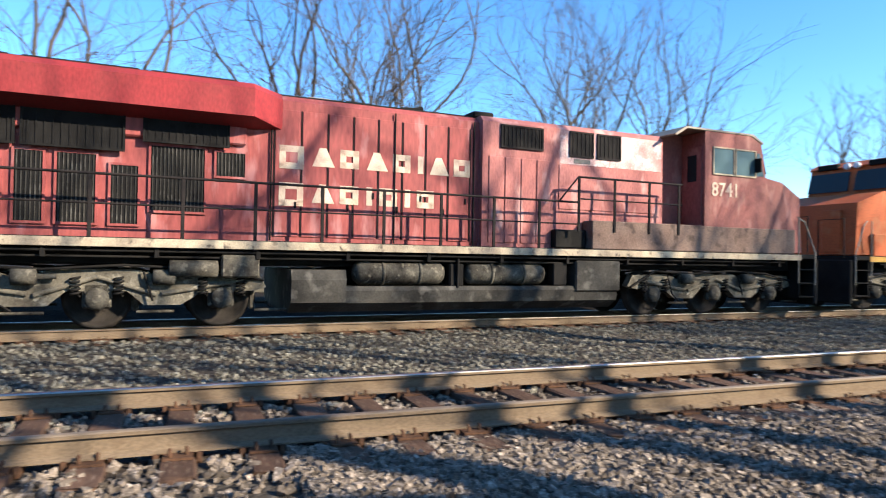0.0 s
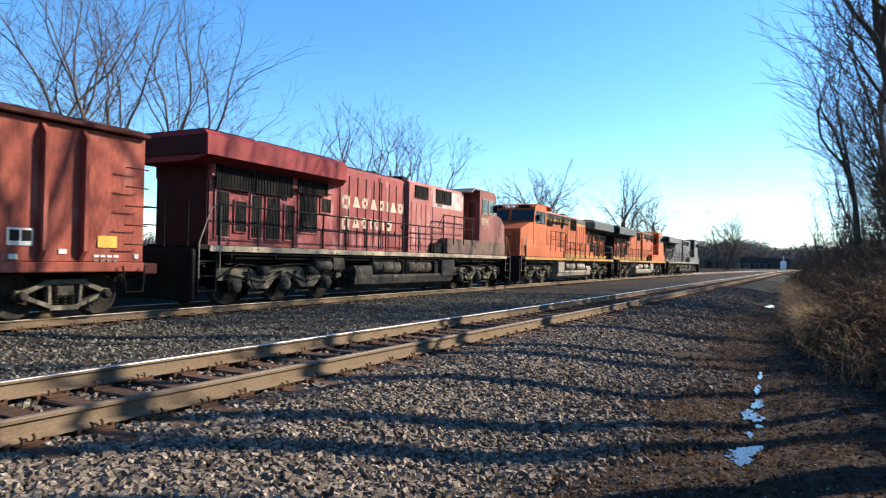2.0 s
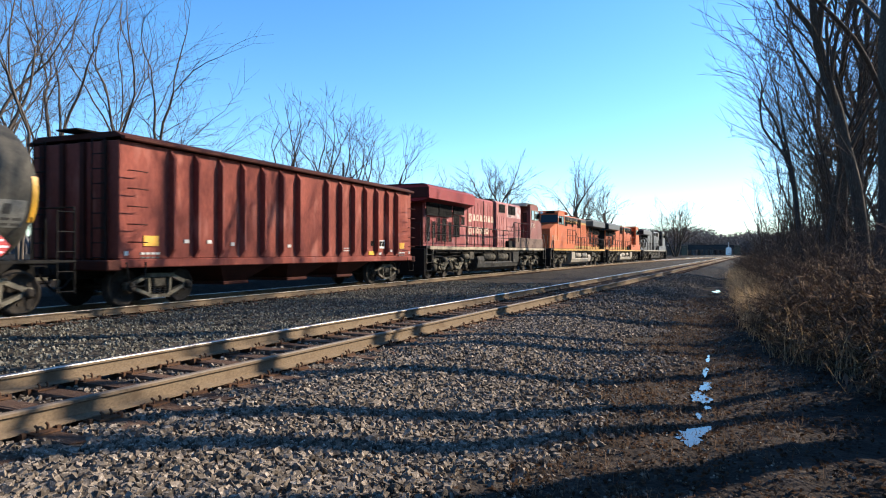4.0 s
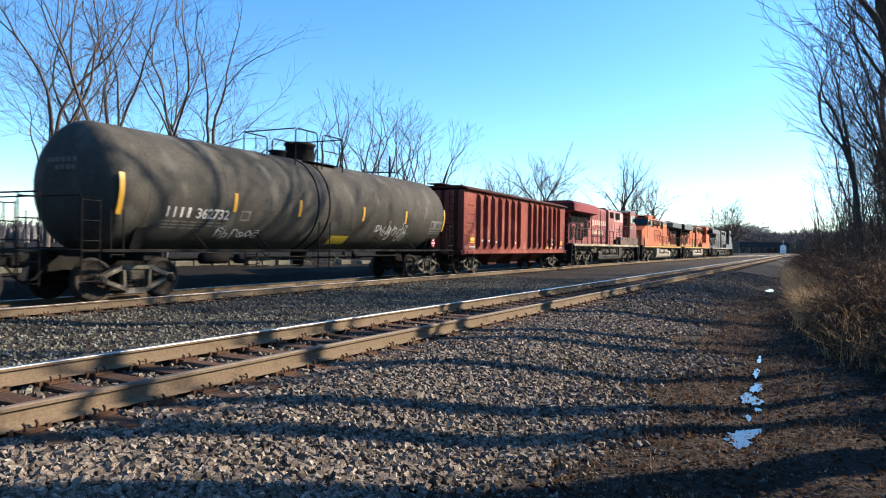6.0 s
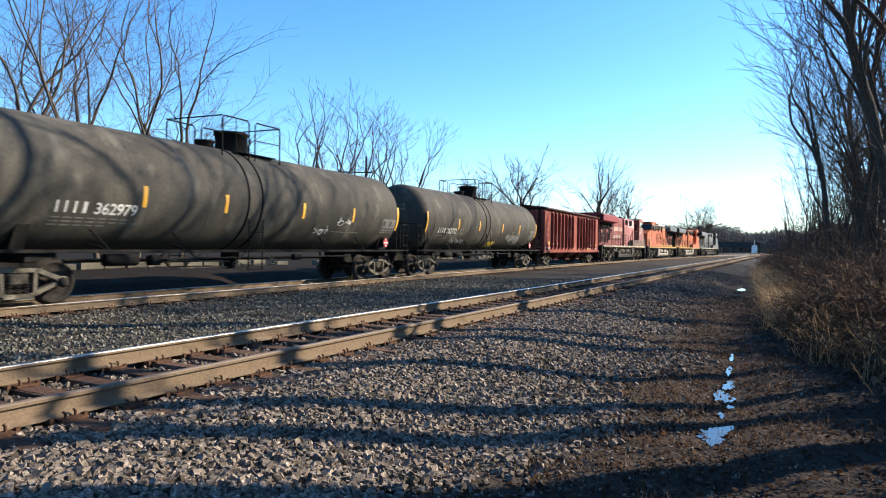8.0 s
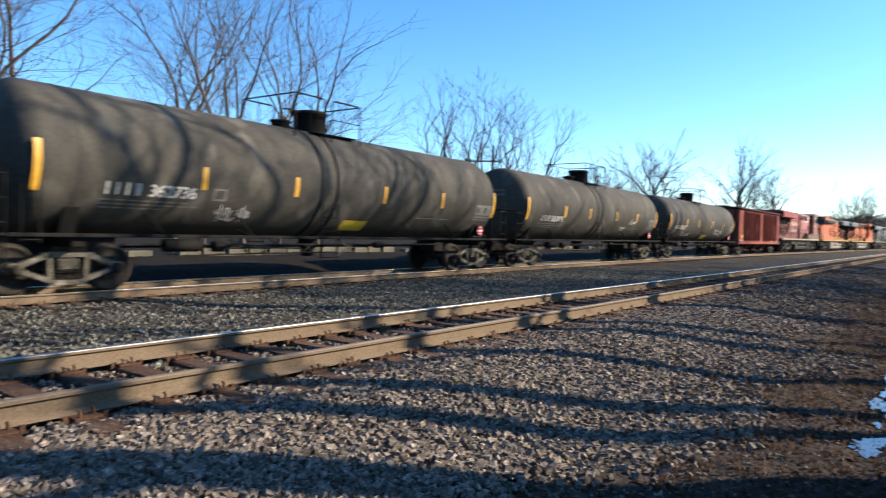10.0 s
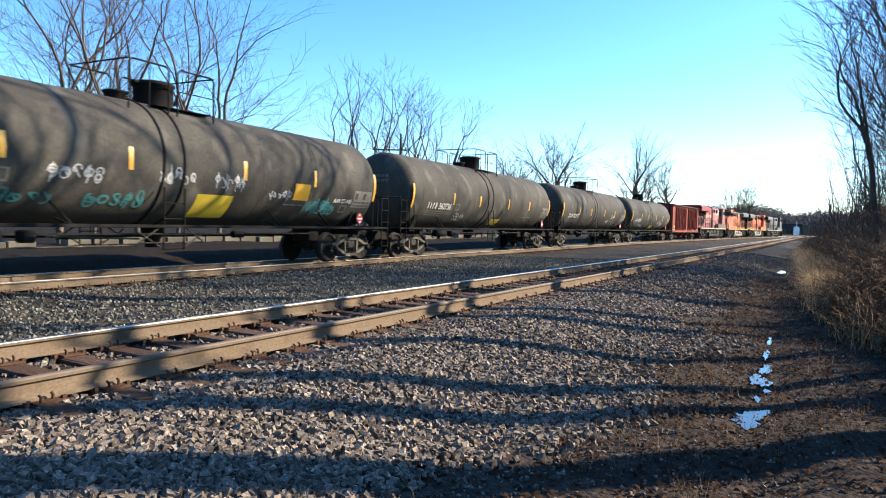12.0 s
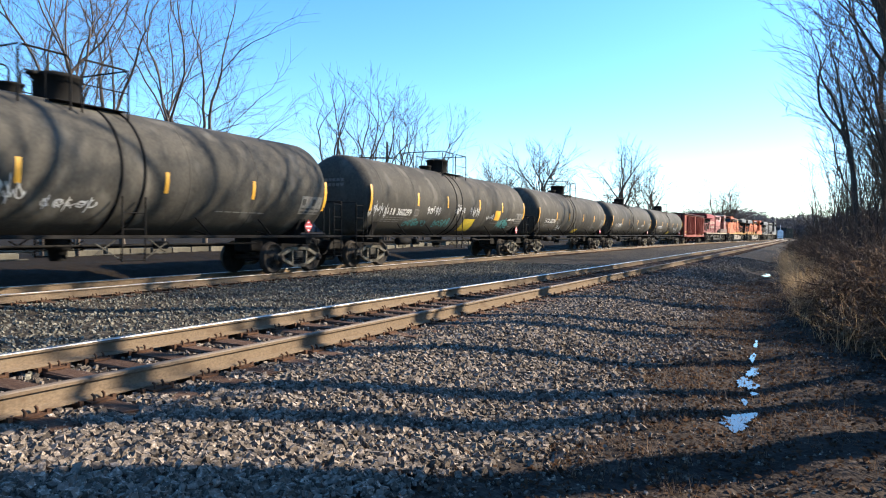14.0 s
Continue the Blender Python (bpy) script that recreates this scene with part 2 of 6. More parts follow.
def ground_material():
    """Ballast grey near the tracks, brown earth and litter along the path, dead grass beyond; train shade painted past
    the main line.
    """
    m = bpy.data.materials.new("ballast and dirt ground")
    m.use_nodes = True
    nt = m.node_tree
    N, K = nt.nodes, nt.links.new
    b = N["Principled BSDF"]
    tc, sep = N.new("ShaderNodeTexCoord"), N.new("ShaderNodeSeparateXYZ")
    K(tc.outputs["Object"], sep.inputs[0])

    def noise_tex(scale, detail=5.0):
        n = N.new("ShaderNodeTexNoise")
        n.inputs["Scale"].default_value, n.inputs["Detail"].default_value = scale, detail
        K(tc.outputs["Object"], n.inputs["Vector"])
        return n.outputs["Fac"]

    def maths(op, a, c):
        n = N.new("ShaderNodeMath")
        n.operation = op
        for i, v in enumerate((a, c)):
            if isinstance(v, (int, float)):
                n.inputs[i].default_value = v
            else:
                K(v, n.inputs[i])
        return n.outputs[0]

    def ramp(fac, stops):
        r = N.new("ShaderNodeValToRGB")
        e = r.color_ramp.elements
        while len(e) < len(stops):
            e.new(0.5)
        for el, (p, c) in zip(e, stops):
            el.position, el.color = p, (*c, 1)
        K(fac, r.inputs[0])
        return r.outputs[0]

    def mixed(fac, a, c, mode="MIX"):
        n = N.new("ShaderNodeMixRGB")
        n.blend_type = mode
        for i, v in enumerate((fac, a, c)):
            if isinstance(v, (int, float)):
                n.inputs[i].default_value = v
            else:
                K(v, n.inputs[i])
        return n.outputs[0]

    vor = N.new("ShaderNodeTexVoronoi")
    vor.inputs["Scale"].default_value = 19
    K(tc.outputs["Object"], vor.inputs["Vector"])
    grit = N.new("ShaderNodeTexVoronoi")
    grit.inputs["Scale"].default_value = 60
    K(tc.outputs["Object"], grit.inputs["Vector"])
    big, mid, fine = noise_tex(0.7), noise_tex(5.0), noise_tex(45.0)
    stone = ramp(vor.outputs["Color"], [(0.1, (0.0373, 0.0324, 0.0266)), (0.5, (0.073, 0.0639, 0.0523)), (0.9, (0.124, 0.11, 0.0913))])
    # darkens towards the cell edges, painting shade into the gaps between stones
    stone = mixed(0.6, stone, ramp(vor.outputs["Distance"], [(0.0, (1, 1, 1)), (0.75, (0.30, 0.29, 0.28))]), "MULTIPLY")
    earth = ramp(mid, [(0.3, (0.028, 0.0225, 0.019)), (0.55, (0.045, 0.036, 0.030)), (0.75, (0.070, 0.056, 0.045))])
    earth = mixed(0.5, earth, ramp(grit.outputs["Color"], [(0.2, (0.5, 0.45, 0.4)), (0.8, (1.3, 1.25, 1.2))]), "MULTIPLY")
    grass = ramp(fine, [(0.3, (0.0539, 0.0365, 0.0208)), (0.55, (0.0996, 0.0664, 0.0357)), (0.8, (0.149, 0.101, 0.0564))])
    # lateral place, with an uneven margin
    side = maths("ADD", maths("ADD", sep.outputs["Y"], maths("MULTIPLY", sep.outputs["X"], 0.055)), maths("MULTIPLY", maths("SUBTRACT", big, 0.5), 2.4))
    to_earth = maths("MULTIPLY", maths("SUBTRACT", 2.45, side), 0.9)
    clamp = N.new("ShaderNodeClamp")
    K(to_earth, clamp.inputs[0])
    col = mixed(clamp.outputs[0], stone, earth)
    grass_at = N.new("ShaderNodeClamp")
    K(maths("MULTIPLY", maths("SUBTRACT", -1.6, side), 0.9), grass_at.inputs[0])
    col = mixed(grass_at.outputs[0], col, grass)
    lane = maths("ADD", maths("ADD", sep.outputs["Y"], maths("MULTIPLY", sep.outputs["X"], 0.0595)), maths("MULTIPLY", maths("SUBTRACT", mid, 0.5), 0.9))
    crib = N.new("ShaderNodeClamp")
    K(maths("MULTIPLY", maths("SUBTRACT", 1.15, maths("ABSOLUTE", maths("SUBTRACT", lane, 5.66), 0.0)), 2.0), crib.inputs[0])
    col = mixed(crib.outputs[0], col, earth)
    # near-black colour beyond the main line paints in the train's shadow
    far_shade = N.new("ShaderNodeClamp")
    K(maths("MULTIPLY", maths("SUBTRACT", side, 14.5), 0.9), far_shade.inputs[0])
    col = mixed(far_shade.outputs[0], col, ramp(mid, [(0.3, (0.010, 0.008, 0.006)), (0.7, (0.024, 0.018, 0.012))]))
    col = mixed(0.5, col, ramp(big, [(0.3, (0.72, 0.70, 0.68)), (0.7, (1.15, 1.12, 1.1))]), "MULTIPLY")
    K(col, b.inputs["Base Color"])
    b.inputs["Roughness"].default_value = 0.92
    b.inputs["Specular IOR Level"].default_value = 0.05
    bp = N.new("ShaderNodeBump")
    bp.inputs["Strength"].default_value, bp.inputs["Distance"].default_value = 0.55, 0.03
    hgt = maths("ADD", maths("MULTIPLY", vor.outputs["Distance"], -1.0), maths("MULTIPLY", fine, 0.5))
    K(hgt, bp.inputs["Height"])
    K(bp.outputs[0], b.inputs["Normal"])
    return m


GROUND = ground_material()

# ---- mesh building ----


class Shape:
    """Collects simple solids into one mesh."""

    def __init__(self):
        self.v, self.f, self.s = [], [], []

    def add(self, verts, faces, smooth=False):
        n = len(self.v)
        self.v += [tuple(p) for p in verts]
        self.f += [tuple(i + n for i in q) for q in faces]
        self.s += [smooth] * len(faces)
        return self

    def box(self, x0, x1, y0, y1, z0, z1, c=0.0):
        """A box with chamfered edges."""
        c = min(c, 0.45 * (x1 - x0), 0.45 * (y1 - y0), 0.45 * (z1 - z0))
        if c <= 0:
            v = [(x, y, z) for x in (x0, x1) for y in (y0, y1) for z in (z0, z1)]
            return self.add(v, [(0, 1, 3, 2), (4, 6, 7, 5), (0, 4, 5, 1), (2, 3, 7, 6), (0, 2, 6, 4), (1, 5, 7, 3)])
        bm = bmesh.new()
        bmesh.ops.create_cube(bm, size=1, matrix=Matrix.Translation(((x0 + x1) / 2, (y0 + y1) / 2, (z0 + z1) / 2)) @ Matrix.Diagonal((x1 - x0, y1 - y0, z1 - z0, 1)))
        bmesh.ops.bevel(bm, geom=bm.edges[:], offset=c, segments=1, affect="EDGES")
        bm.verts.index_update()
        self.add([p.co[:] for p in bm.verts], [[p.index for p in q.verts] for q in bm.faces])
        bm.free()
        return self

    def prism(self, outline, a, b, axis="x", smooth=False):
        """Extrudes a closed outline of pairs along an axis from a to b (pairs are the two other axes in order)."""
        n = len(outline)

        def at(p, h):
            return (h, *p) if axis == "x" else (p[0], h, p[1]) if axis == "y" else (*p, h)
        v = [at(p, a) for p in outline] + [at(p, b) for p in outline]
        f = [(i, (i + 1) % n, n + (i + 1) % n, n + i) for i in range(n)]
        self.add(v, f, smooth)
        return self.add(v, [tuple(range(n))[::-1], tuple(range(n, 2 * n))])

    def tube(self, pts, r, n=6, r2=None, caps=True):
        """A round bar along points, tapering from r to r2."""
        pts = [Vector(p) for p in pts]
        r2 = r if r2 is None else r2
        v, side = [], None
        for i, p in enumerate(pts):
            d = (pts[min(i + 1, len(pts) - 1)] - pts[max(i - 1, 0)]).normalized()
            ref = Vector((0, 0, 1)) if abs(d.z) < 0.9 else Vector((1, 0, 0))
            side = d.cross(ref).normalized() if side is None or abs(side.dot(d)) > 0.95 else (side - d * side.dot(d)).normalized()
            up = side.cross(d)
            rad = r + (r2 - r) * i / max(len(pts) - 1, 1)
            v += [p + (side * math.cos(a) + up * math.sin(a)) * rad for a in (2 * math.pi * k / n for k in range(n))]
        f = [(i * n + k, i * n + (k + 1) % n, (i + 1) * n + (k + 1) % n, (i + 1) * n + k) for i in range(len(pts) - 1) for k in range(n)]
        self.add(v, f, True)
        if caps:
            self.add(v, [tuple(range(n))[::-1], tuple(range(len(v) - n, len(v)))])
        return self

    def lathe(self, profile, n=24, axis="y", at=(0, 0, 0)):
        """Turns pairs (along, radius) round an axis through at."""
        v = []
        for h, r in profile:
            for k in range(n):
                a = 2 * math.pi * k / n
                c, s = r * math.cos(a), r * math.sin(a)
                p = (h, c, s) if axis == "x" else (c, h, s) if axis == "y" else (c, s, h)
                v.append((p[0] + at[0], p[1] + at[1], p[2] + at[2]))
        m = len(profile)
        f = [(i * n + k, i * n + (k + 1) % n, (i + 1) * n + (k + 1) % n, (i + 1) * n + k) for i in range(m - 1) for k in range(n)]
        self.add(v, f, True)
        return self.add(v, [tuple(range(n))[::-1], tuple(range(n * (m - 1), n * m))])

    def mesh(self, name, material):
        me = bpy.data.meshes.new(name)
        me.from_pydata(self.v, [], self.f)
        me.polygons.foreach_set("use_smooth", self.s)
        me.materials.append(material)
        bm = bmesh.new()
        bm.from_mesh(me)
        bmesh.ops.recalc_face_normals(bm, faces=bm.faces)
        bm.to_mesh(me)
        bm.free()
        return me


def part(name, shape, material, parent, label="", at=None):
    ob = new(name, shape if isinstance(shape, bpy.types.Mesh) else shape.mesh(name, material))
    ob.parent = parent
    if at is not None:
        ob.matrix_basis = at if isinstance(at, Matrix) else Matrix.Translation(at)
    return tagged(ob, label)


def thing(name, label, category, group="", kind="", at=None):
    ob = new(name)
    ob.empty_display_size = 0.2
    if at is not None:
        ob.matrix_basis = at
    return tagged(ob, label, category, group, kind)


def solo(name, shape, material, label, category="", group="", kind=""):
    ob = new(name, shape if isinstance(shape, bpy.types.Mesh) else shape.mesh(name, material))
    return tagged(ob, label, category, group, kind)


def raw_mesh(name, verts, faces, material, smooth=False):
    me = bpy.data.meshes.new(name)
    me.from_pydata(verts, [], faces)
    me.materials.append(material)
    if smooth:
        me.polygons.foreach_set("use_smooth", [True] * len(me.polygons))
    me.update()
    return me


def lettering(text, height, material, depth=0.004):
    """Text as a mesh in the x-z plane, read from -y, its lower left corner at the origin."""
    cu = bpy.data.curves.new("lettering", "FONT")
    cu.body, cu.size, cu.extrude, cu.offset = text, height / 0.70, depth, height * 0.02
    tmp = bpy.data.objects.new("lettering", cu)
    scene.collection.objects.link(tmp)
    me = bpy.data.meshes.new_from_object(tmp.evaluated_get(bpy.context.evaluated_depsgraph_get()))
    bpy.data.objects.remove(tmp)
    bpy.data.curves.remove(cu)
    me.transform(pose(0, 0, 0, 90, 0, 0))
    me.materials.clear()
    me.materials.append(material)
    return me


# ---- the two tracks ----
GAUGE = 1.5
FAR_Y, FAR_R, FAR_Z = 12.848 + 0.75, 1179.0, -0.137
NEAR_Y, NEAR_SLOPE = 4.914 + 0.75, math.tan(radians(-3.408))


def far_y(x):
    return FAR_Y - x * x / (2 * FAR_R)


def near_y(x):
    return NEAR_Y + NEAR_SLOPE * x


def smooth(a, b, x):
    t = np.clip((x - a) / (b - a), 0, 1)
    return t * t * (3 - 2 * t)


def ground_z(x, y):
    """Height of the ground: two ballast beds, a hollow between them, a path, and rougher land beyond."""
    x, y = np.asarray(x, float), np.asarray(y, float)
    u, v = y - near_y(x), y - far_y(x)
    path = -0.52 + 0.03 * np.sin(0.35 * x + 0.8 * y) + 0.025 * np.sin(1.3 * x - 0.9 * y)
    path = path - 0.06 * np.exp(-((y - 0.22 + 0.0165 * x) / 0.35) ** 2) + 0.25 * smooth(1.0, 6.0, -y)
    bed = -0.235
    z = path + (bed - path) * smooth(-4.0, -1.55, u)
    hollow = -0.40 + 0.02 * np.sin(0.6 * x)
    z = np.where(u > 1.4, bed + (hollow - bed) * smooth(1.4, 3.2, u), z)
    far_bed = FAR_Z - 0.215
    z = np.where((v > -3.2) & (u > 1.4), np.maximum(z, hollow + (far_bed - hollow) * smooth(-3.0, -1.5, v)), z)
    land = -0.05 - 0.75 * smooth(16, 40, v) + 0.12 * np.sin(0.21 * x) * np.sin(0.17 * y)
    z = np.where(v > 1.4, far_bed - 0.25 * smooth(1.5, 3.2, v) + (land - far_bed + 0.25) * smooth(3.2, 6.0, v), z)
    return z


def ground():
    xs = np.unique(np.concatenate([np.arange(-6, 26, 0.25), np.arange(26, 90, 1.0), np.arange(90, 300, 5.0), np.geomspace(300, 4500, 14), -np.geomspace(6.5, 4500, 22)]))
    ys = np.unique(np.concatenate([np.arange(-3, 18.5, 0.22), np.arange(18.5, 60, 1.6), np.geomspace(60, 4500, 14), -np.geomspace(3.2, 4500, 22)]))
    gx, gy = np.meshgrid(xs, ys, indexing="ij")
    gz = ground_z(gx, gy)
    rng = np.random.default_rng(3)
    near = (gx > -8) & (gx < 60) & (gy > -8) & (gy < 25)
    gz = gz + near * rng.normal(0, 0.012, gz.shape)
    n, m = gx.shape
    verts = np.stack([gx, gy, gz], -1).reshape(-1, 3)
    i = np.arange(n * m).reshape(n, m)
    faces = np.stack([i[:-1, :-1], i[1:, :-1], i[1:, 1:], i[:-1, 1:]], -1).reshape(-1, 4)
    return solo("ground", raw_mesh("ground", verts.tolist(), faces.tolist(), GROUND, True), None, "ballast and brown dirt beside the tracks, shade painted in beyond the main line", "ground", kind="structure")


ground()

RAIL_PROFILE = [(-0.07, 0.0), (0.07, 0.0), (0.07, 0.012), (0.012, 0.035), (0.010, 0.125), (0.036, 0.135), (0.036, 0.155), (0.026, 0.163), (-0.026, 0.163), (-0.036, 0.155), (-0.036, 0.135), (-0.010, 0.125), (-0.012, 0.035), (-0.07, 0.012)]


def swept(outline, xs, line, z0, off):
    """An outline of (across, up) pairs swept along a track at a sideways offset."""
    n, v = len(outline), []
    for x in xs:
        y, d = line(x), (line(x + 0.5) - line(x - 0.5))
        k = 1 / math.hypot(1, d)
        for a, h in outline:
            v.append((x - d * k * (a + off), y + k * (a + off), z0 + h))
    f = [(i * n + k, i * n + (k + 1) % n, (i + 1) * n + (k + 1) % n, (i + 1) * n + k) for i in range(len(xs) - 1) for k in range(n)]
    s = Shape()
    s.add(v, f)
    return s


TIES = {}


def track(label, line, z_top, x0, x1, tie_x1, category, heads):
    t = thing("railway_track", label, category, kind="structure")
    xs = list(np.unique(np.concatenate([np.arange(x0, 80, 2.0), np.arange(80, x1, 10.0)])))
    for off, head in zip((-GAUGE / 2, GAUGE / 2), heads):
        r = part("rail", swept(RAIL_PROFILE, xs, line, z_top - 0.17, off), RAIL_SIDE, t, "rusty tan steel rail")
        part("running_surface", swept([(-0.0365, 0.158), (0.0365, 0.158), (0.031, 0.1665), (0.018, 0.1698), (0.0, 0.1706), (-0.018, 0.1698), (-0.031, 0.1665)], xs, line, z_top - 0.17, off), head, r, "worn rail head")
    rng = random.Random(5)
    tie_mesh = []
    for k in range(5):
        s = Shape().box(-0.115, 0.115, -1.30, 1.30, -0.17, 0.0, 0.018)
        for p in range(len(s.v)):
            a = s.v[p]
            s.v[p] = (a[0] + rng.uniform(-0.012, 0.012), a[1] + rng.uniform(-0.05, 0.05), a[2] + rng.uniform(-0.008, 0.006))
        tie_mesh.append(s.mesh("sleeper", TIE))
    plate = Shape()
    plate.box(-0.095, 0.095, -0.17, 0.17, 0.0, 0.016)
    for px, py in ((-0.055, 0.10), (0.055, -0.10), (0.05, 0.135), (-0.05, -0.135)):
        plate.tube([(px, py, 0.01), (px, py, 0.05), (px, py * 0.8, 0.062)], 0.013, 4)
    for px in (-0.135, 0.135):
        plate.box(px - 0.014, px + 0.014, -0.105, 0.105, -0.045, 0.012)
        plate.box(px - 0.016, px + 0.016, -0.115, -0.085, -0.03, 0.028).box(px - 0.016, px + 0.016, 0.085, 0.115, -0.03, 0.022)
    plate = plate.mesh("tie_plate", PLATE)
    x, i = x0, 0
    while x < tie_x1:
        a = math.degrees(math.atan(line(x + 0.5) - line(x - 0.5))) + rng.uniform(-1.2, 1.2)
        m = pose(x, line(x) + rng.uniform(-0.04, 0.04), z_top - 0.186 + rng.uniform(-0.006, 0.002), 0, 0, a)
        TIES.setdefault(line, []).append(x)
        tie = part("sleeper", tie_mesh[i % 5], TIE, t, at=m)
        if x < 24:
            for off in (-GAUGE / 2, GAUGE / 2):
                part("tie_plate", plate, PLATE, tie, at=pose(0, off, 0.002))
        x, i = x + 0.53 + rng.uniform(-0.03, 0.03), i + 1
    rest = Shape()
    while x < 170:
        rest.box(x - 0.115, x + 0.115, line(x) - 1.3, line(x) + 1.3, z_top - 0.34, z_top - 0.186)
        x += 0.53
    tagged(part("far_sleepers", rest, TIE, t, "weathered sleepers in ballast"), kind="stuff")
    return t


track("siding of rusty rails on brown wooden sleepers in ballast", near_y, 0.0, -6.0, 260, 62, "railway track", (RAIL_DULL, RAIL_TOP))
track("main line of tan steel rails on wooden sleepers in ballast", far_y, FAR_Z, -22.0, 420, 62, "railway track", (RAIL_TOP, RAIL_TOP))

# ---- the train: each vehicle has its origin on the rail top below its middle, x ahead, -y the sunny side ----
WHEELSETS = []  # (object, place on its truck, radius)


def wheel_mesh(r, half):
    s = Shape()
    for k in (-1, 1):
        y = k * half
        s.lathe([(y - k * 0.075, r + 0.028), (y - k * 0.045, r + 0.026), (y - k * 0.035, r), (y + k * 0.065, r - 0.008), (y + k * 0.067, r - 0.06), (y + k * 0.03, r - 0.075), (y + k * 0.015, 0.18), (y + k * 0.06, 0.14), (y + k * 0.09, 0.10)], 28)
        for a in range(6):
            c, d = math.cos(a * math.pi / 3), math.sin(a * math.pi / 3)
            s.tube([(0.23 * c, y + k * 0.02, 0.23 * d), (0.23 * c, y + k * 0.035, 0.23 * d)], 0.035, 6)
    s.lathe([(-half - 0.16, 0.075), (half + 0.16, 0.075)], 12)
    return s.mesh("wheelset", WHEEL)


CAR_WHEEL, LOCO_WHEEL = wheel_mesh(0.45, 0.75), wheel_mesh(0.53, 0.75)


def car_truck(parent, x):
    """Three-piece freight truck: two cast side frames, springs, bolster and two wheelsets."""
    t = part("truck", Shape().box(-0.2, 0.2, -1.05, 1.05, 0.42, 0.66, 0.04), UNDER_GREY, parent, "cast steel freight truck bolster", at=(x, 0, 0))
    for side in (-1, 1):
        y0, y1 = side * 0.98 - 0.07, side * 0.98 + 0.07
        s = Shape()
        # frame as arms round three openings
        for a, b, w in (((-0.95, 0.48), (-0.40, 0.70), 0.085), ((0.95, 0.48), (0.40, 0.70), 0.085), ((-0.40, 0.72), (0.40, 0.72), 0.09), ((-0.82, 0.44), (-0.24, 0.22), 0.075), ((0.82, 0.44), (0.24, 0.22), 0.075), ((-0.26, 0.21), (0.26, 0.21), 0.08), ((-0.31, 0.24), (-0.34, 0.70), 0.06), ((0.31, 0.24), (0.34, 0.70), 0.06)):
            d = Vector((b[0] - a[0], b[1] - a[1])).normalized() * w * 0.55
            n = Vector((-d.y, d.x))
            quad = [(a[0] - d.x + n.x, a[1] - d.y + n.y), (b[0] + d.x + n.x, b[1] + d.y + n.y), (b[0] + d.x - n.x, b[1] + d.y - n.y), (a[0] - d.x - n.x, a[1] - d.y - n.y)]
            s.prism(quad, y0, y1, "y")
        for jx in (-0.89, 0.89):
            s.box(jx - 0.13, jx + 0.13, y0 - 0.02, y1 + 0.02, 0.38, 0.57, 0.04)
        part("side_frame", s, FRAME_PALE, t, "cast steel side frame")
        sp = Shape()
        for k in (-0.17, 0.0, 0.17):
            for c in range(5):
                sp.lathe([(0.27 + c * 0.055, 0.06), (0.285 + c * 0.055, 0.072), (0.30 + c * 0.055, 0.06)], 10, "z", (k, side * 0.98, 0))
        part("spring_nest", sp, BLACK_STEEL, t)
        for jx in (-0.89, 0.89):
            cap = Shape().lathe([(side * 1.05, 0.11), (side * 1.12, 0.10), (side * 1.15, 0.05)], 12, "y", (jx, 0, 0.45))
            part("bearing_cap", cap, WHEEL, t)
    for jx in (-0.89, 0.89):
        w = part("wheelset", CAR_WHEEL, None, t, "worn steel wheelset", at=(jx, 0, 0.45))
        WHEELSETS.append((w, (jx, 0, 0.45), 0.45))
    return t


def coupler(parent, x, way):
    s = Shape().box(min(x - way * 0.55, x), max(x - way * 0.55, x), -0.09, 0.09, 0.76, 0.94, 0.02)
    s.box(min(x - way * 0.18, x + way * 0.06), max(x - way * 0.18, x + way * 0.06), -0.17, 0.15, 0.72, 0.98, 0.05)
    s.tube([(x - way * 0.4, -0.35, 0.8), (x - way * 0.15, -0.36, 0.5), (x + way * 0.05, -0.25, 0.42)], 0.028, 6)
    part("coupler", s, BLACK_STEEL, parent, "black steel knuckle coupler with hose")


def ladder(parent, x, y, z0, z1, width=0.42, axis="x", rungs=5, material=None):
    s = Shape()
    for k in (-width / 2, width / 2):
        p = (x + k, y) if axis == "x" else (x, y + k)
        s.tube([(*p, z0), (*p, z1)], 0.018, 5)
    for i in range(rungs):
        z = z0 + 0.05 + (z1 - z0 - 0.1) * i / max(rungs - 1, 1)
        a, b = ((x - width / 2, y), (x + width / 2, y)) if axis == "x" else ((x, y - width / 2), (x, y + width / 2))
        s.tube([(*a, z), (*b, z)], 0.014, 5)
    return part("ladder", s, material or BLACK_STEEL, parent, "steel rung ladder")


TANK_R, TANK_Z, TANK_HALF = 1.45, 2.49, 8.10


def on_tank(theta, extra=0.004):
    """Place on the sunny side of the shell: theta degrees above the middle."""
    a = radians(theta)
    return -(TANK_R + extra) * math.cos(a), TANK_Z + (TANK_R + extra) * math.sin(a)


